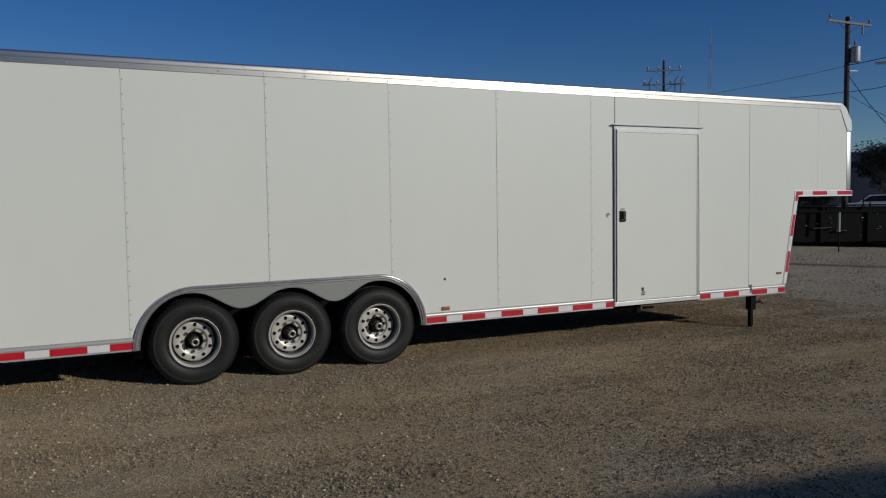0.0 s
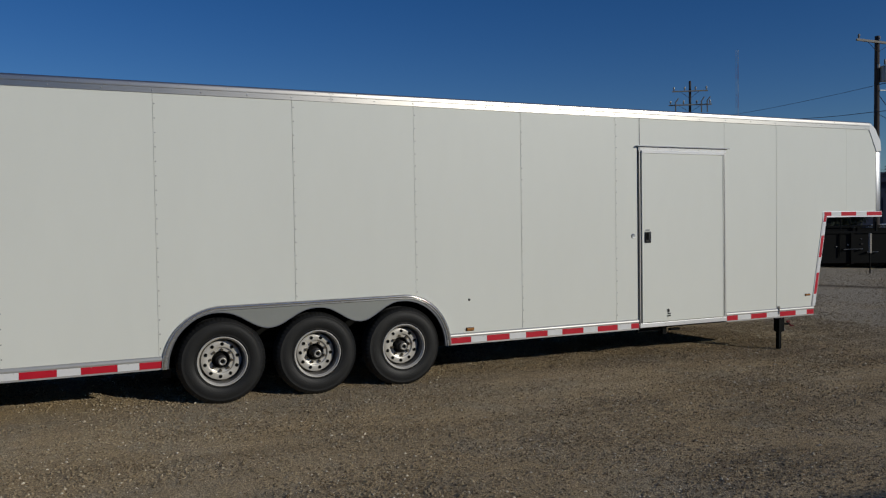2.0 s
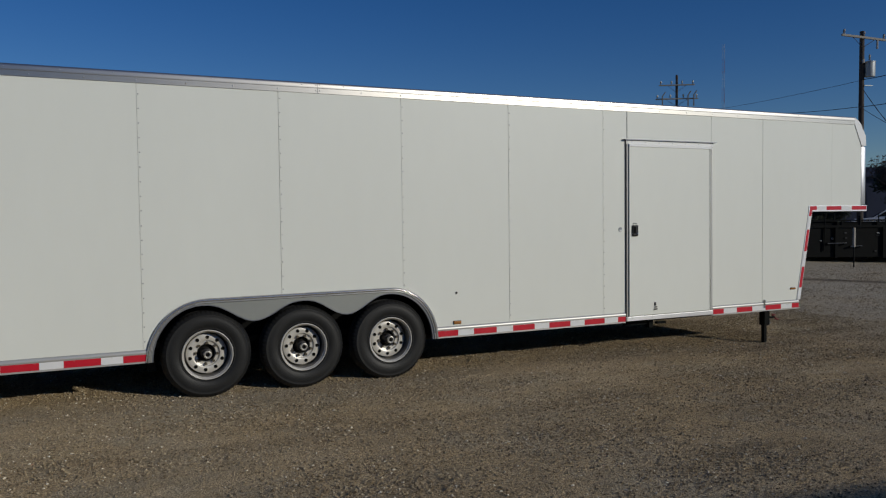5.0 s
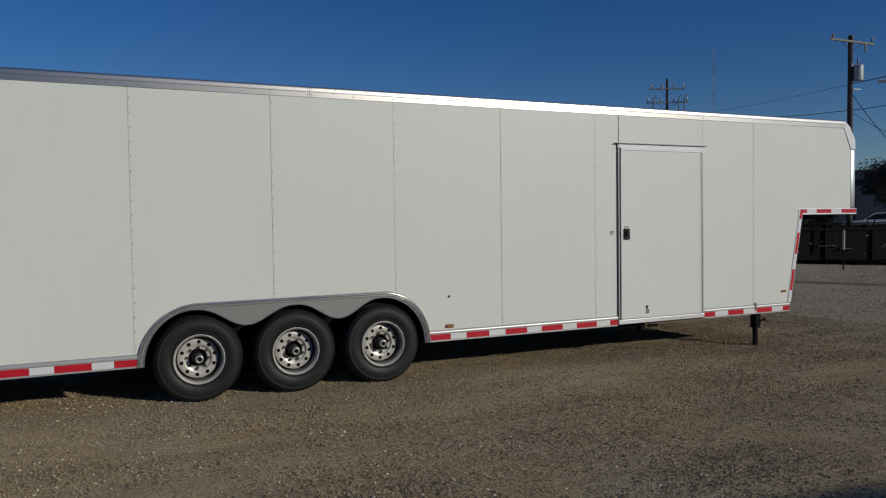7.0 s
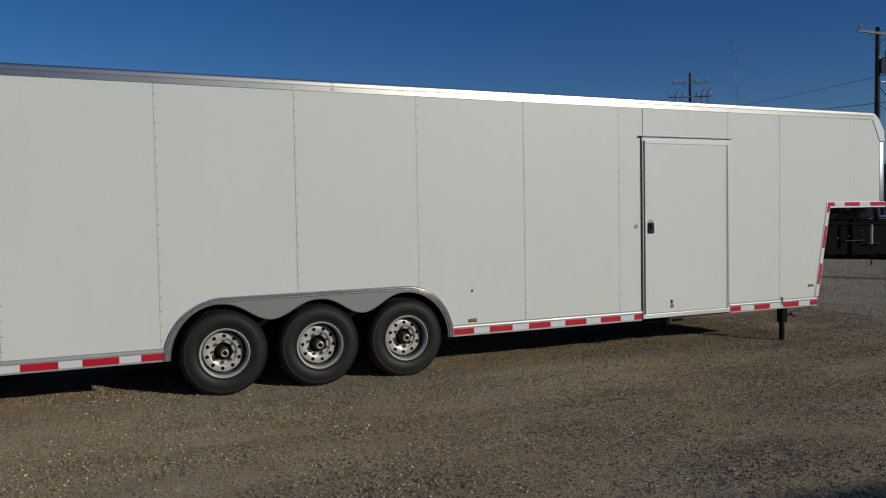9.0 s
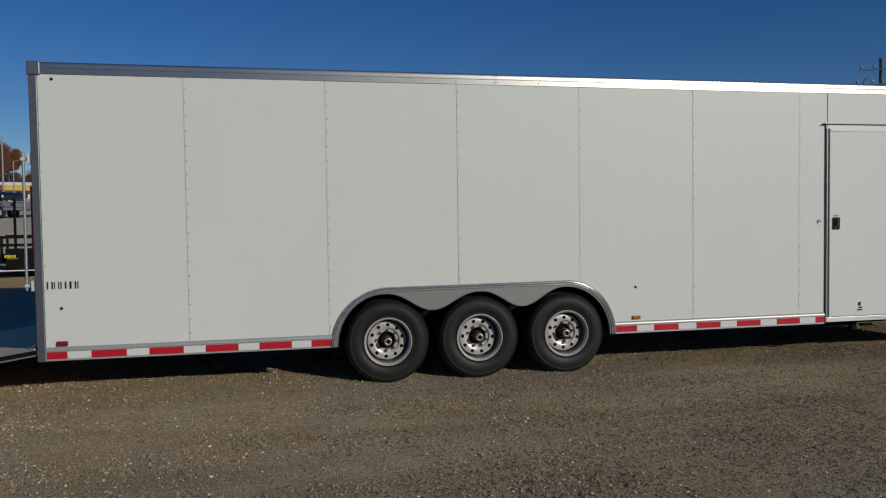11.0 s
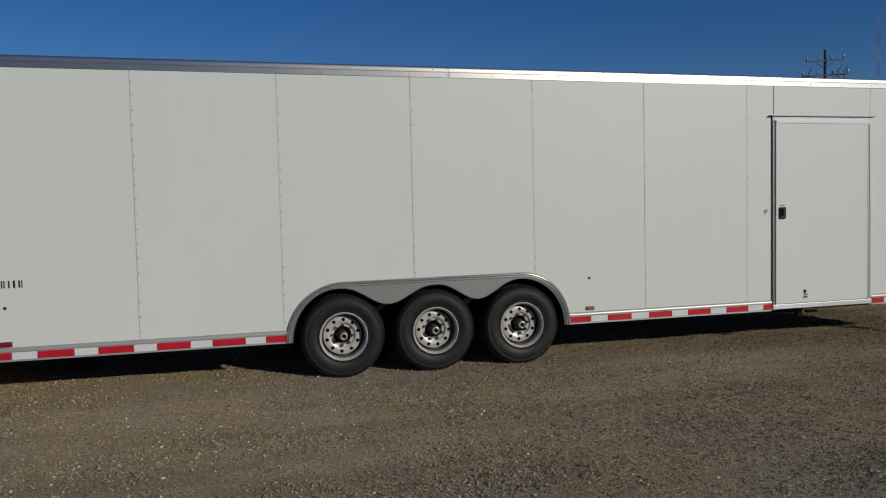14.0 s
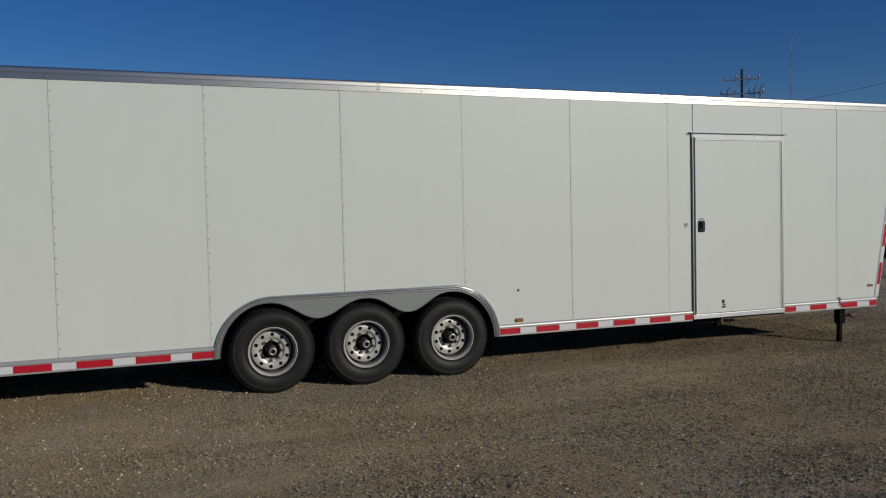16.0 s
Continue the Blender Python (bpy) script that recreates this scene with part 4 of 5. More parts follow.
def silver_trailer(x, y, rz, long, high, mat, lab, solid=False):
    z = level(x, y)
    t = thing("parked_trailer", lab, "trailer", (x, y, z), rz, group="trailers parked in the yard")
    part("bed", boxes((-long / 2, long / 2, -0.85, 0.85, 0.5, 0.58)), mat, t)
    for y in (-0.9, 0.855):
        for z in (0.45, 0.62, high - 0.06):
            part("side_rail", boxes((-long / 2, long / 2, y, y + 0.045, z, z + (0.11 if z < 0.6 else 0.055))), mat, t)
        for k in range(6):
            xx = -long / 2 + (long - 0.06) * k / 5
            part("stake", boxes((xx, xx + 0.06, y - 0.012, y + 0.057, 0.44, high)), mat, t)
    if solid:
        part("side_board", boxes((-long / 2, long / 2, -0.85, -0.83, 0.582, high - 0.061)), mat, t)
        part("side_board", boxes((-long / 2, long / 2, 0.83, 0.85, 0.582, high - 0.061)), mat, t)
        for k in range(3):
            xx = -long / 2 + long * (0.2 + 0.25 * k)
            part("decal", boxes((xx, xx + 0.3, -0.856, -0.851, 0.64, 0.84)), NAVY_WALL, t, "dark blue decal")
    part("tailgate", boxes((-long / 2 - 0.05, -long / 2 - 0.005, -0.9, 0.9, 0.45, high + 0.1)), mat, t)
    part("tongue", prism(bmesh.new(), [(long / 2, 0.42), (long / 2 + 1.1, 0.42), (long / 2 + 1.1, 0.5), (long / 2, 0.5)], -0.04, 0.04), mat, t)
    part("jack", rod(bmesh.new(), (long / 2 + 0.9, 0, 0.0), (long / 2 + 0.9, 0, 0.95), 0.035, seg=8), GALV, t)
    for yy, n in ((-0.9, -1), (0.9, 1)):
        w = rim_wheel("wheel", t, 0, yy, 0.33, 0.33, 1)
        w.matrix_basis = pose(0, yy, 0.33, 0, 0, 0 if n < 0 else 180)
        part("fender", boxes((-0.45, 0.45, yy - 0.2 if n < 0 else yy + 0.01, yy - 0.01 if n < 0 else yy + 0.2, 0.7, 0.74)), mat, t)
    return t


silver_trailer(-16.3, 36.2, 20, 2.6, 1.0, GALV, "galvanised utility trailer parked in the yard")
silver_trailer(-16.4, 41.2, 75, 2.6, 1.0, PALE_ALU, "aluminium utility trailer parked in the yard", True)
silver_trailer(-14.7, 42.2, 40, 2.6, 1.1, GALV, "galvanised utility trailer parked in the yard")
silver_trailer(-13.0, 42.0, -8, 3.0, 0.95, PALE_ALU, "aluminium trailer with solid sides parked in the yard", True)
silver_trailer(-10.9, 44.2, 12, 3.2, 1.05, PALE_ALU, "aluminium trailer with solid sides parked in the yard", True)
silver_trailer(-19.6, 45.0, 60, 3.2, 1.1, GALV, "galvanised utility trailer parked in the yard")
silver_trailer(-17.0, 47.0, 10, 3.2, 1.3, ALU_DULL, "aluminium utility trailer parked in the yard")

cz = level(-11.74, 34.5)
cone = thing("traffic_cone", "tall faded orange traffic cone standing on the yard", "cone", (-11.74, 34.5, cz))
part("body", turned(bmesh.new(), [(0.15, 0.04), (0.14, 0.05), (0.03, 0.84), (0.0, 0.85)], 24, "z"), CONE, cone, smooth=40)
part("base", boxes((-0.18, 0.18, -0.18, 0.18, -0.01, 0.04), bevel=0.015), CONE, cone)
part("band", turned(bmesh.new(), [(0.09, 0.33), (0.106, 0.33), (0.096, 0.4), (0.08, 0.4)], 24, "z"), WHITE_TAPE, cone, smooth=40)
part("band", turned(bmesh.new(), [(0.06, 0.57), (0.072, 0.57), (0.058, 0.67), (0.046, 0.67)], 24, "z"), WHITE_TAPE, cone, smooth=40)

# roadside store
bz = level(-31, 98)
store = thing("roadside_store", "low white store with a red and yellow fascia across the road", "building", (-28.65, 98.6, bz + 0.3), 17)
part("wall", boxes((-2.9, 3.0, -1.5, 8, -0.7, 3.2)), WALL_WHITE, store)
part("roof", boxes((-3.2, 3.3, -2.4, 8.3, 3.26, 3.6), bevel=0.03), WALL_WHITE, store)
part("fascia", boxes((-3.2, -1.7, -2.45, -2.3, 2.6, 3.255)), RED_PAINT, store)
part("fascia", boxes((-1.699, 2.3, -2.45, -2.3, 2.6, 3.255)), YELLOW_PAINT, store)
part("fascia", boxes((2.301, 3.3, -2.45, -2.3, 2.6, 3.255)), WALL_WHITE, store)
for k in range(3):
    win = part("window", boxes((-2.5 + 1.8 * k, -1.3 + 1.8 * k, -1.56, -1.505, 0.3, 2.1)), GLASS_DARK, store)
    part("frame", boxes((-2.56 + 1.8 * k, -1.24 + 1.8 * k, -1.6, -1.565, 2.1, 2.18), (-2.56 + 1.8 * k, -1.24 + 1.8 * k, -1.6, -1.565, 0.22, 0.3)), ALU_DULL, win)
for x, y, w, tall in ((-44.8, 122, 0.6, 0.5), (-42.4, 122, 2.0, 0.4)):
    h = thing("distant_house", "small white house far behind the yard", "building", (x, y, level(x, y)), 15)
    part("wall", boxes((-w / 2, w / 2, -3, 3, -0.5, tall)), WALL_WHITE, h)
    part("roof", prism(bmesh.new(), [(-w / 2 - 0.1, tall), (w / 2 + 0.1, tall), (w / 2 - 0.2, tall + 0.35), (-w / 2 + 0.2, tall + 0.35)], -3.2, 3.2), HOUSE_ROOF, h)
    for k in (-1, 1):
        part("window", boxes((k * w / 4 - 0.1, k * w / 4 + 0.1, -3.06, -3.0, tall - 0.28, tall - 0.12)), GLASS_DARK, h)


def lamp_post(x, y, top, arm, label):
    z = level(x, y)
    p = thing("street_lamp", label, "street lamp", (x, y, z), group="lamps along the road")
    part("pole", rod(bmesh.new(), (0, 0, -0.2), (0, 0, top - z), 0.085, 0.05, 12), GALV, p)
    part("arm", rod(bmesh.new(), (0, 0, top - z - 0.05), (arm, 0, top - z + 0.2), 0.04, seg=8), GALV, p)
    part("lamp_head", boxes((arm - 0.2, arm + 0.12, -0.11, 0.11, top - z + 0.12, top - z + 0.26), bevel=0.04), GALV, p)
    return p


lamp_post(-18.62, 59.9, 8.35, -0.4, "tall grey street lamp with a short arm")
lamp_post(-26.4, 88.8, 8.6, 0.9, "tall grey street lamp with a short arm")


# ---- poles and wires ----
def utility_pole(x, y, top, arms, rz, label, thick=1.0, tilt=0.0):
    """arms: rows of height below the top, half length and insulators."""
    z = level(x, y)
    h = top - z
    p = thing("utility_pole", label, "utility pole", (x, y, z), rz, group="power line")
    part("pole", rod(bmesh.new(), (0, 0, -0.3), (0, 0, h), 0.2 * thick, 0.14 * thick, 14), POLE_WOOD, p)
    for down, half, n in arms:
        q = 0.075 * thick
        a = part("crossarm", boxes((-half, half, -0.2, -0.09, h - down - q, h - down + q * 0.8), bevel=0.01), ARM_WOOD, p)
        a.matrix_basis = pose(0, 0, h - down, 0, tilt, 0) @ pose(0, 0, down - h)
        for k in range(n):
            xx = -half + 0.12 + (2 * half - 0.24) * k / max(1, n - 1)
            part("insulator", turned(bmesh.new(), [(0.02, 0), (0.06, 0.04), (0.04, 0.1), (0.07, 0.14), (0.05, 0.24), (0.0, 0.27)], 10, "z", (xx, -0.145, h - down + 0.06)), PORCELAIN, a)
        bm = rod(bmesh.new(), (-half * 0.5, -0.15, h - down - 0.05), (0, -0.15, h - down - 0.55), 0.013, seg=6)
        rod(bm, (half * 0.5, -0.15, h - down - 0.05), (0, -0.15, h - down - 0.55), 0.013, seg=6)
        part("brace", bm, POLE_WOOD, a)
    return p, h


PX, PY = 40.43, 21.59
pole, h = utility_pole(PX, PY, 11.5, [(0.35, 1.28, 3)], -18, "dark wooden utility pole with a crossarm and a grey transformer", 0.85, 5.5)
can = part("transformer", turned(bmesh.new(), [(0.0, 0.02), (0.26, 0.0), (0.27, 0.05), (0.27, 0.75), (0.29, 0.76), (0.29, 0.8), (0.1, 0.86), (0.0, 0.86)], 24, "z", (0.37, -0.15, h - 2.45)), GALV, pole, "grey pole-mounted transformer can", smooth=40)
part("bushing", turned(bmesh.new(), [(0.03, 0), (0.06, 0.05), (0.03, 0.1), (0.06, 0.15), (0.03, 0.3), (0.0, 0.32)], 10, "z", (0.35, -0.15, h - 1.55)), PORCELAIN, can)
part("cutout", boxes((0.75, 0.82, -0.2, -0.1, h - 0.95, h - 0.38), bevel=0.015), PORCELAIN, pole)
part("bracket", boxes((-0.12, -0.02, -0.3, -0.17, h - 1.75, h - 1.55), bevel=0.01), PORCELAIN, pole)
part("secondary_rack", boxes((0.05, 0.5, -0.2, -0.1, h - 2.95, h - 2.9)), GALV, pole)
D = Vector((0.6556, 0.7359, 0)).normalized()
P2 = Vector((1.98, -7.16, 0)) + D * 60
pole2, h2 = utility_pole(P2.x, P2.y, 12.0, [(0.75, 1.25, 4), (1.75, 1.5, 4)], -42, "dark wooden utility pole with two crossarms", 0.62, 1.5)
for k, xx in enumerate((-1.05, 0.75, 1.15)):
    part("cutout", boxes((xx, xx + 0.09, -0.3, -0.2, h2 - 2.35, h2 - 1.55)), PORCELAIN, pole2)
    part("arrester", rod(bmesh.new(), (xx, -0.25, h2 - 1.6), (xx + 0.25, -0.25, h2 - 1.25), 0.04, seg=6), PORCELAIN, pole2)
cable("power_cable", sag((PX, PY, 8.88), (46.0, 39.0, 9.75), 0.1), 0.011, WIRE, "thin dark service cable between the poles", "cable")
cable("power_cable", sag((PX, PY, 8.9), (30, 5, 8.0), 0.3), 0.022, WIRE, "thin dark service cable from the pole", "cable")
cable("power_cable", sag((PX - 0.2, PY + 0.3, 7.45), (46.5, 32.4, 8.75), 0.05), 0.018, WIRE, "dark telephone cable between the poles", "cable")
cable("power_cable", sag((PX - 0.2, PY + 0.3, 7.45), (34.0, 14.2, 6.5), 0.05), 0.018, WIRE, "dark telephone cable from the pole", "cable")
cable("guy_wire", sag((PX, PY, 8.5), (36.6, 15.3, 3.75), 0.25), 0.018, WIRE, "dark slack cable running down from the pole", "cable")
cable("guy_wire", sag((PX, PY, 7.4), (36.5, 15.0, 4.6), 0.1), 0.012, WIRE, "thin stay wire running down from the pole", "cable")

LX, LY = 32.3, 10.4
lz = level(LX, LY)
cobra = thing("street_lamp", "grey cobra-head street lamp on a long arm", "street lamp", (LX, LY, lz))
part("pole", rod(bmesh.new(), (0, 0, -0.2), (0, 0, 6.6), 0.1, 0.07, 12), GALV, cobra)
part("arm", rod(bmesh.new(), (0, 0, 6.3), (-1.35, 2.1, 6.42), 0.04, seg=8), GALV, cobra)
part("lamp_head", boxes((-0.14, 0.14, -0.35, 0.35, -0.04, 0.07), bevel=0.03), WALL_WHITE, cobra).matrix_basis = pose(-1.5, 2.35, 6.44, 0, 0, 33)

# radio mast, far off
MX, MY = 284.0, 277.0
mast = thing("radio_mast", "tall thin red and white lattice radio mast on the horizon", "mast", (MX, MY, level(MX, MY)))
for k in range(12):
    z0, z1 = 7.0 * k, 7.0 * (k + 1)
    bm = bmesh.new()
    for a in range(3):
        c, s = 0.7 * math.cos(a * 2.094), 0.7 * math.sin(a * 2.094)
        c2, s2 = 0.7 * math.cos((a + 1) * 2.094), 0.7 * math.sin((a + 1) * 2.094)
        rod(bm, (c, s, z0), (c, s, z1), 0.05, seg=5)
        for q in range(3):
            rod(bm, (c, s, z0 + 7 * q / 3), (c2, s2, z0 + 7 * (q + 1) / 3), 0.02, seg=4)
    part("section", bm, (MAST_RED, MAST_GREY)[k % 2], mast)


# ---- yard beyond the nose ----
def black_trailer(x, y, rz, long, label):
    t = thing("flatbed_trailer", label, "trailer", (x, y, level(x, y)), rz, group="black trailers parked past the nose")
    part("bed", boxes((-long / 2, long / 2, -1.0, 1.0, 0.55, 0.68), bevel=0.01), BLACK, t)
    part("side_board", boxes((-long / 2, long / 2, -1.06, -1.005, 0.12, 0.92), bevel=0.01), BLACK, t)
    # small pale boxes scattered at random to stand for glints on the side
    rnd = random.Random(int(long * 10 + x))
    for k in range(36):
        xx, z, w = rnd.uniform(-long * 0.48, long * 0.48), rnd.uniform(0.22, 0.88), rnd.uniform(0.02, 0.1)
        part("fitting", boxes((xx, xx + w, -1.085, -1.061, z, z + rnd.uniform(0.012, 0.035)), bevel=0.004), (ALU_DULL, UNDER, UNDER, GALV)[k % 4], t)
    for k in range(4):
        xx = -long * 0.4 + long * 0.22 * k
        part("tie_ring", turned(bmesh.new(), [(0.012, -0.01), (0.02, -0.018), (0.028, -0.01), (0.02, 0.0)], 10, at=(xx, -1.065, 0.52 + 0.1 * (k % 2))), GALV, t)
    part("side_rail", boxes((-long / 2, long / 2, 1.005, 1.06, 0.12, 0.9)), BLACK, t)
    for k in range(7):
        xx = -long / 2 + long * k / 6
        part("stake", boxes((xx - 0.04, xx + 0.04, -1.12, -1.065, 0.1, 0.93)), BLACK, t)
    for xx in (-0.45, 0.45):
        for yy, r in ((-0.8, 0), (0.8, 180)):
            w = rim_wheel("wheel", t, xx, yy, 0.35, 0.35, 1, BLACK)
            w.matrix_basis = pose(xx, yy, 0.35, 0, 0, r)
    part("top_rail", boxes((-long / 2, long / 2, -1.115, -0.99, 0.935, 0.985)), BLACK, t)
    for xx, z, w in ((-long * 0.2, 0.5, 0.5), (-long * 0.12, 0.42, 0.3), (long * 0.1, 0.46, 0.36)):
        part("tie_rail", rod(bmesh.new(), (xx, -1.15, z), (xx + w, -1.15, z + 0.01), 0.008, seg=6), ALU_DULL, t)
        for q in (xx + 0.03, xx + w - 0.03):
            part("bracket", boxes((q - 0.012, q + 0.012, -1.15, -1.061, z - 0.03, z + 0.012)), BLACK, t)
    for k in range(3):
        xx = -long * 0.42 + 0.21 * long * k
        part("pipe_stake", rod(bmesh.new(), (xx, -1.09, 0.3), (xx + 0.03, -1.09, 1.2 + 0.12 * (k % 2)), 0.018, seg=7), BLACK, t)
    part("reflector_strip", boxes((-long / 2 + 0.5, -long / 2 + 0.9, -1.13, -1.121, 0.6, 0.635)), GALV, t)
    part("tongue", boxes((long / 2, long / 2 + 1.4, -0.06, 0.06, 0.5, 0.62)), BLACK, t)
    part("jack", rod(bmesh.new(), (long / 2 + 1.1, 0, 0.0), (long / 2 + 1.1, 0, 1.1), 0.04, seg=8), BLACK, t)
    return t


black_trailer(22.1, 7.75, -27, 7.6, "black steel trailer with solid sides parked on gravel")
black_trailer(20.4, 11.6, -30, 6.5, "black steel trailer with solid sides parked on gravel")
black_trailer(25.6, 10.4, -30, 6.5, "black steel trailer with solid sides parked on gravel")
tb = thing("tool_box", "large black steel tool box on the gravel", "tool box", (18.0, 10.2, level(18.0, 10.2)), -35)
part("body", boxes((-1.6, 1.6, -0.6, 0.6, -0.05, 1.35), bevel=0.03), BLACK, tb)
part("lid", boxes((-1.63, 1.63, -0.63, 0.63, 1.352, 1.42), bevel=0.02), BLACK, tb)
bx = thing("sign_post", "short pale steel post standing in gravel", "post", (20.05, 6.5, level(20.05, 6.5)))
part("post", boxes((-0.013, 0.013, -0.013, 0.013, -0.2, 0.98), bevel=0.004), BLACK, bx)
part("cap", boxes((-0.028, 0.028, -0.025, 0.025, 0.52, 1.02), bevel=0.006), ARM_WOOD, bx)


def parked_car(x, y, rz, mat, label):
    c = thing("parked_car", label, "car", (x, y, level(x, y)), rz, group="cars parked along the street")
    side = [(-2.2, 0.35), (2.2, 0.35), (2.25, 0.75), (2.05, 0.9), (1.1, 0.98), (0.45, 1.42), (-1.2, 1.47), (-1.95, 1.05), (-2.25, 0.95)]
    part("body", prism(bmesh.new(), side, -0.85, 0.85), mat, c)
    part("window", prism(bmesh.new(), [(-1.75, 1.06), (0.92, 1.03), (0.4, 1.36), (-1.15, 1.41)], -0.862, 0.862), GLASS_DARK, c)
    part("windscreen", prism(bmesh.new(), [(1.06, 1.015), (1.09, 1.02), (0.5, 1.4), (0.48, 1.385)], -0.64, 0.64), GLASS_DARK, c)
    part("tail_lamp", boxes((-2.27, -2.2, -0.8, -0.5, 0.75, 0.95)), RED_LENS, c)
    for xx in (-1.35, 1.35):
        for yy in (-0.8, 0.8):
            w = part("wheel", turned(bmesh.new(), [(0.0, -0.09), (0.2, -0.09), (0.22, -0.1), (0.33, -0.09), (0.33, 0.09), (0.0, 0.09)], 24), RUBBER, c, smooth=40)
            w.matrix_basis = pose(xx, yy, 0.33)
            part("rim", turned(bmesh.new(), [(0.0, -0.105), (0.19, -0.102), (0.2, -0.095)], 20), ALU_DULL, w)


parked_car(45.9, 23.5, 130, CAR_WHITE, "white hatchback car parked along the street")
parked_car(48.2, 20.2, -30, CAR_WHITE, "white car parked along the street")

shed2 = thing("metal_building", "dark blue metal-clad building behind the parked cars", "building", (58.0, 36.0, level(58, 36)), -40)
part("wall", boxes((-8, 10, 0, 12, -0.2, 4.2)), NAVY_WALL, shed2)
part("roof", prism(bmesh.new(), [(-8.3, 4.2), (10.3, 4.2), (10.3, 4.35), (1, 5.0), (-8.3, 4.35)], -0.4, 12.4), NAVY_WALL, shed2)
for k in range(4):
    part("door", boxes((-6.5 + 4 * k, -3.6 + 4 * k, -0.05, -0.002, 0, 3.0)), NAVY_WALL, shed2)

# building behind the camera, which shades the yard's edge
shed = thing("metal_shed", "tan metal shed along the yard with roller doors", "building", (10.2, -12.5, 0), -8.1)
part("wall", boxes((-1.4, 34, -11.5, -0.4, -0.1, 3.45)), SHED_METAL, shed)
part("roof", boxes((-1.7, 34.3, -11.8, 0.0, 3.45, 3.6), bevel=0.02), GALV, shed)
for k in range(5):
    d = part("roller_door", boxes((2 + 6 * k, 6 + 6 * k, -0.4, -0.35, 0, 3.0)), WALL_WHITE, shed)


# ---- trees ----
def crown(n, rx, ry, rz, cz, size, seed, lobes=22):
    """Leaves in many overlapping lobes that fill a rounded crown with an uneven outline."""
    rnd = random.Random(seed)
    balls = []
    for _ in range(lobes):
        d = Vector((rnd.gauss(0, 1), rnd.gauss(0, 1), rnd.gauss(0, 1))).normalized() * rnd.uniform(0.15, 0.72)
        balls.append((Vector((d.x * rx, d.y * ry, cz + d.z * rz)), rnd.uniform(0.22, 0.42)))
    vs, fs = [], []
    for _ in range(n):
        c, k = balls[rnd.randrange(lobes)]
        d = Vector((rnd.gauss(0, 1), rnd.gauss(0, 1), rnd.gauss(0, 1))).normalized() * (rnd.random() ** 0.55) * rnd.uniform(0.85, 1.15)
        p = c + Vector((d.x * rx * k, d.y * ry * k, d.z * rz * k))
        u = Vector((rnd.gauss(0, 1), rnd.gauss(0, 1), rnd.gauss(0, 1))).normalized()
        w = u.orthogonal().normalized()
        s = size * rnd.uniform(0.5, 1.4)
        i = len(vs)
        vs += [p - u * s, p + w * s * 0.5, p + u * s, p - w * s * 0.45]
        fs.append((i, i + 1, i + 2, i + 3))
    return vs, fs


def mesh_part(name, vs, fs, mat, parent):
    me = bpy.data.meshes.new(name)
    me.from_pydata([tuple(v) for v in vs], [], fs)
    me.materials.append(mat)
    ob = new(name, me)
    ob.parent = parent
    return ob


def tree(x, y, high, rx, mat, label, seed, n=3500, size=0.3, low=0.3, narrow=1.0):
    rnd = random.Random(seed)
    t = thing("tree", label, "tree", (x, y, level(x, y) - 0.05))
    bm = rod(bmesh.new(), (0, 0, 0), (0.1, 0.05, high * 0.5), high * 0.028, high * 0.016, 9)
    for k in range(9):
        a, z = rnd.uniform(0, 6.28), high * rnd.uniform(0.28, 0.55)
        e = Vector((math.cos(a) * rx * 0.7, math.sin(a) * rx * 0.7, high * rnd.uniform(0.55, 0.92)))
        rod(bm, (0.05, 0.02, z), e, high * 0.011, high * 0.003, 6)
    part("trunk", bm, BARK, t)
    cz = high * (low + (1 - low) / 2)
    vs, fs = crown(n, rx, rx, high * (1 - low) / 2 * narrow, cz, size, seed)
    mesh_part("crown", vs, fs, mat, t)
    return t


tree(-32.85, 108.0, 9.4, 2.55, LEAF_RUST, "round tree with rust-orange autumn leaves", 3, 44000, 0.085, 0.38)
tree(-30.6, 118.0, 10.0, 2.0, LEAF_DARK, "dark green tree behind the rust-orange one", 4, 9000, 0.12, 0.2)
tree(-32.4, 112.0, 5.4, 4.2, LEAF_BROWN, "low brown autumn tree under the bank", 13, 26000, 0.09, 0.02)
tree(-36.2, 86.0, 6.0, 3.0, LEAF_BROWN, "brown autumn tree beside the road", 5, 26000, 0.085, 0.03)
tree(-40.4, 88.0, 6.6, 3.8, LEAF_BROWN, "brown autumn tree beside the road", 6, 22000, 0.1, 0.03)
tree(-46.0, 92.0, 7.0, 4.0, LEAF_BROWN, "brown autumn tree beside the road", 7, 14000, 0.12, 0.03)
tree(-36.45, 110.0, 3.1, 0.95, LEAF_DARK, "dark green conifer in front of the far woods", 8, 24000, 0.07, 0.0)
tree(52.6, 27.4, 6.2, 3.3, LEAF_BROWN, "sparse dark autumn tree behind the parked cars", 9, 7500, 0.1, 0.35)
tree(53.8, 25.2, 7.2, 3.3, LEAF_BROWN, "sparse dark autumn tree behind the parked cars", 10, 9000, 0.1, 0.3)
for x, y, wide in ((38.2, 23.8, 1.9), (39.9, 23.2, 1.6)):
    tree(x, y, 2.5, wide, LEAF_DARK, "low dark green shrub behind the black trailers", int(x), 5000, 0.07, 0.0)
tree(57.5, 31.0, 5.4, 2.4, LEAF_DARK, "dark tree beside the blue building", 11, 4500, 0.12, 0.3)


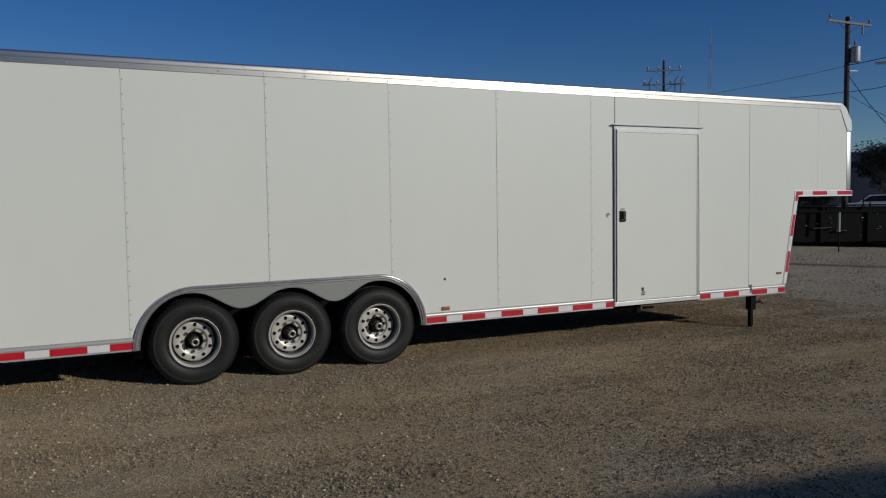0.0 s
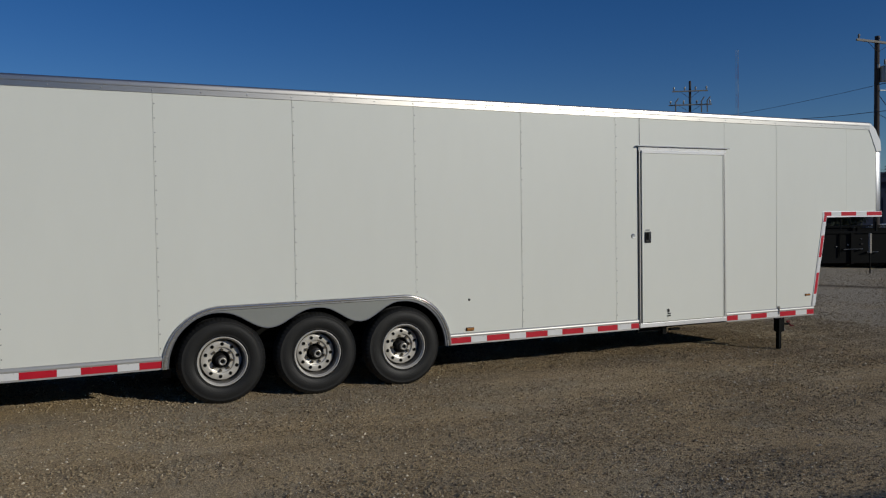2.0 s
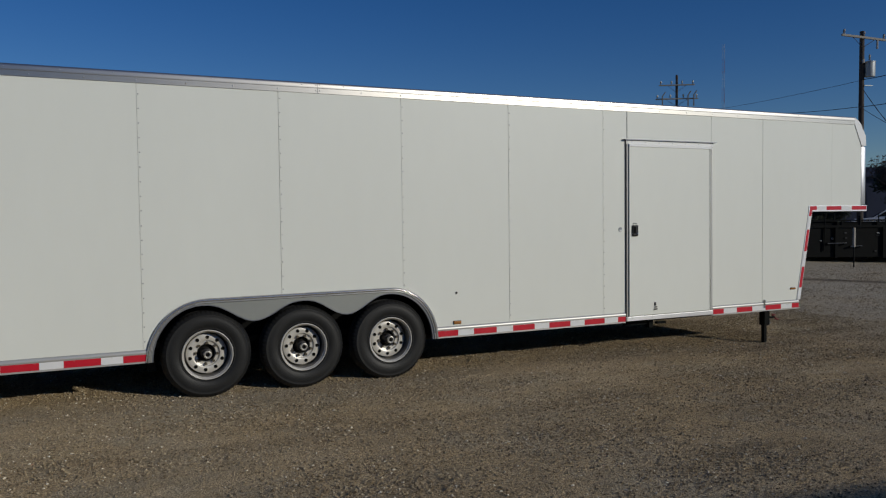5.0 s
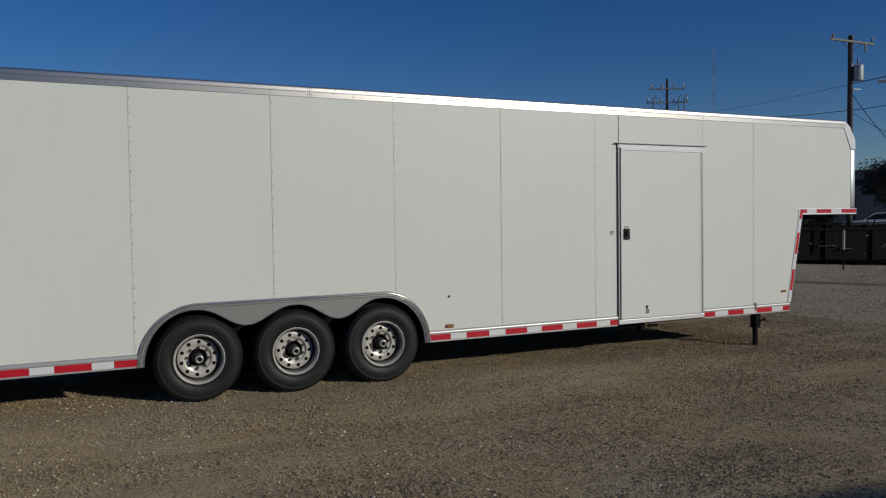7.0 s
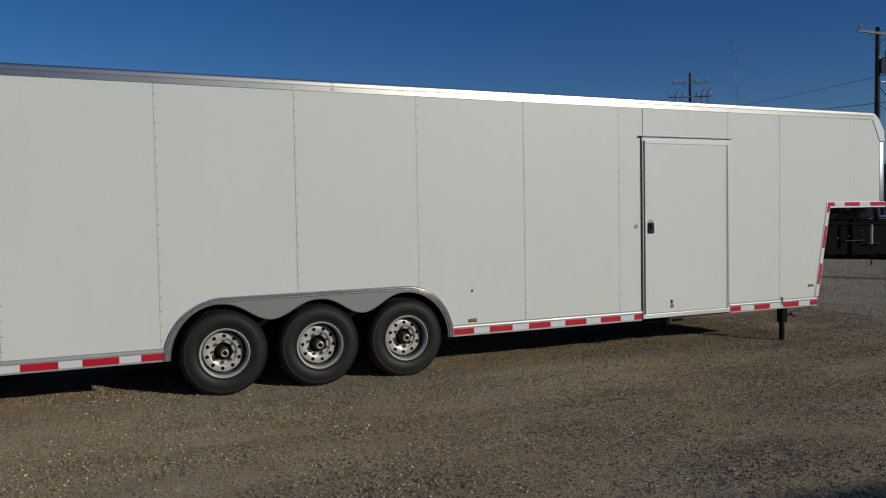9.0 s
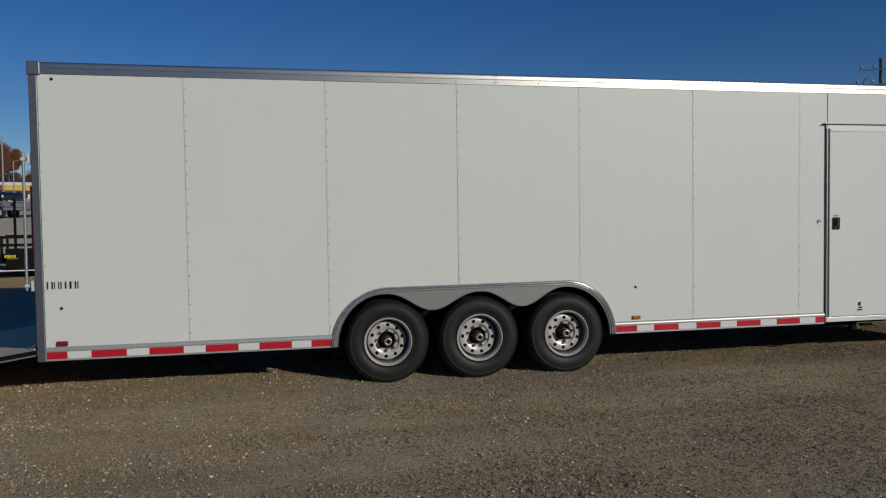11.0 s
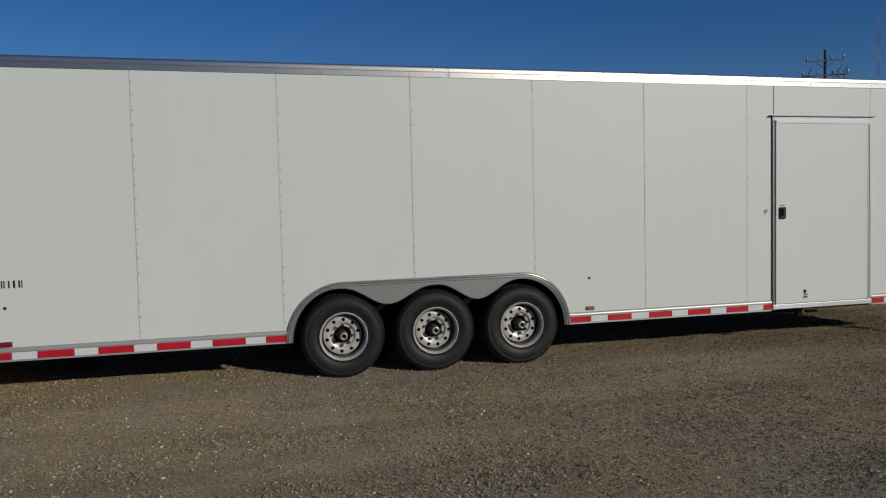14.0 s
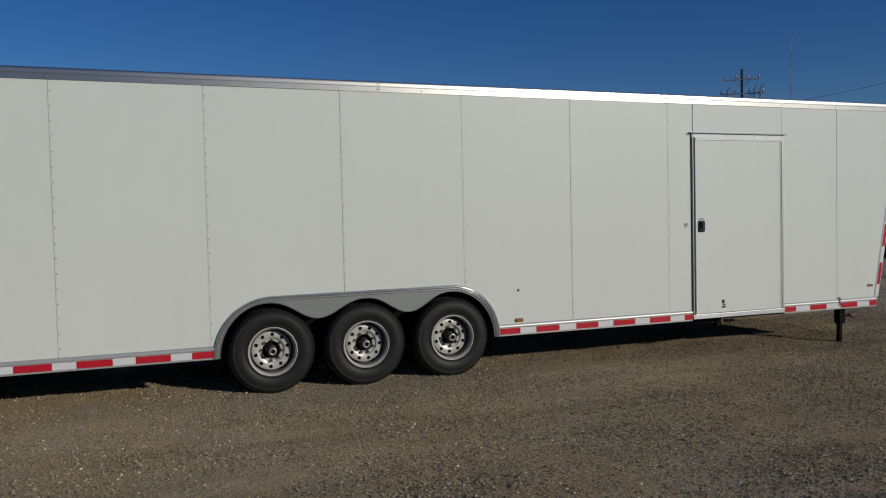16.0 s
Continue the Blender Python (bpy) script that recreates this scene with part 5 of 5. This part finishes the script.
def woods(name, x0, y0, x1, y1, count, hi, seed, mat, label, n=520, size=0.6):
    rnd = random.Random(seed)
    vs, fs = [], []
    for k in range(count):
        f = (k + rnd.random()) / count
        x, y = x0 + (x1 - x0) * f + rnd.uniform(-5, 5), y0 + (y1 - y0) * f + rnd.uniform(-6, 6)
        h = hi * rnd.uniform(0.65, 1.1)
        a, b = crown(n, h * 0.5, h * 0.45, h * 0.55, h * 0.45, size, seed * 100 + k, 9)
        off, base = len(vs), Vector((x, y, level(x, y)))
        vs += [v + base for v in a]
        fs += [tuple(i + off for i in q) for q in b]
    ob = mesh_part(name, vs, fs, mat, None)
    return tagged(ob, label, "woods", kind="stuff")


woods("far_woods", -105, 150, -20, 172, 120, 6.7, 21, LEAF_BROWN, "low line of bare brown woods on the horizon", 2600, 0.14)
woods("far_woods", -20, 180, 90, 120, 36, 8.5, 22, LEAF_BROWN, "low line of brown woods on the horizon")
# unseen woods, added behind the camera to darken what the rail reflects
woods("far_woods", -75, -48, 14, -62, 60, 15.0, 24, LEAF_BROWN, "unseen brown woods added behind the camera to darken reflections")
woods("far_woods", 90, 120, 150, 20, 34, 9.0, 23, LEAF_DARK, "dark line of woods on the horizon")


# ---- loose stones ----
def scatter(name, count, area, size, seed, label, mat=STONES, bias=0.0):
    rnd = random.Random(seed)
    base = [(1, 0, 0), (0, 1, 0), (-1, 0, 0), (0, -1, 0), (0, 0, 0.8), (0, 0, -0.5)]
    tri = [(0, 1, 4), (1, 2, 4), (2, 3, 4), (3, 0, 4), (1, 0, 5), (2, 1, 5), (3, 2, 5), (0, 3, 5)]
    vs, fs = [], []
    for _ in range(count):
        x, y = rnd.uniform(area[0], area[1]), area[2] + (area[3] - area[2]) * rnd.random() ** 1.1
        if noise.noise(Vector((x * 0.9, y * 2.0, 5.5))) + rnd.uniform(-0.6, 0.8) < bias:
            continue
        s = size[0] + (size[1] - size[0]) * rnd.random() ** 2.6
        a, z = rnd.uniform(0, 6.28), level(x, y) + relief(x, y)
        c, d = math.cos(a), math.sin(a)
        i = len(vs)
        for p in base:
            q = (p[0] * rnd.uniform(0.7, 1.3), p[1] * rnd.uniform(0.6, 1.0), p[2] * rnd.uniform(0.6, 1.1))
            vs.append((x + s * (c * q[0] - d * q[1]), y + s * (d * q[0] + c * q[1]), z + s * q[2] + s * 0.38))
        fs += [tuple(i + k for k in t) for t in tri]
    ob = mesh_part(name, vs, fs, mat, None)
    return tagged(ob, label, "gravel", kind="stuff")


scatter("gravel_stones", 7000, (-3, 13, -5, 2.5), (0.008, 0.016), 33, "loose pale and brown stones on the dirt")
scatter("gravel_stones", 260000, (-3, 13, -5, 2.5), (0.0038, 0.0135), 31, "loose pale and brown stones on the dirt", STONES, 0.02)
scatter("gravel_stones", 60000, (8, 24, -4, 7), (0.005, 0.02), 32, "loose pale and brown stones on the dirt")
scatter("dirt_clods", 160000, (-3, 13, -5, 2.5), (0.0032, 0.011), 34, "dark clods of damp dirt among the stones", CLODS, 0.2)
scatter("dirt_clods", 14000, (8, 24, -4, 7), (0.005, 0.016), 35, "dark clods of damp dirt among the stones", CLODS, 0.3)
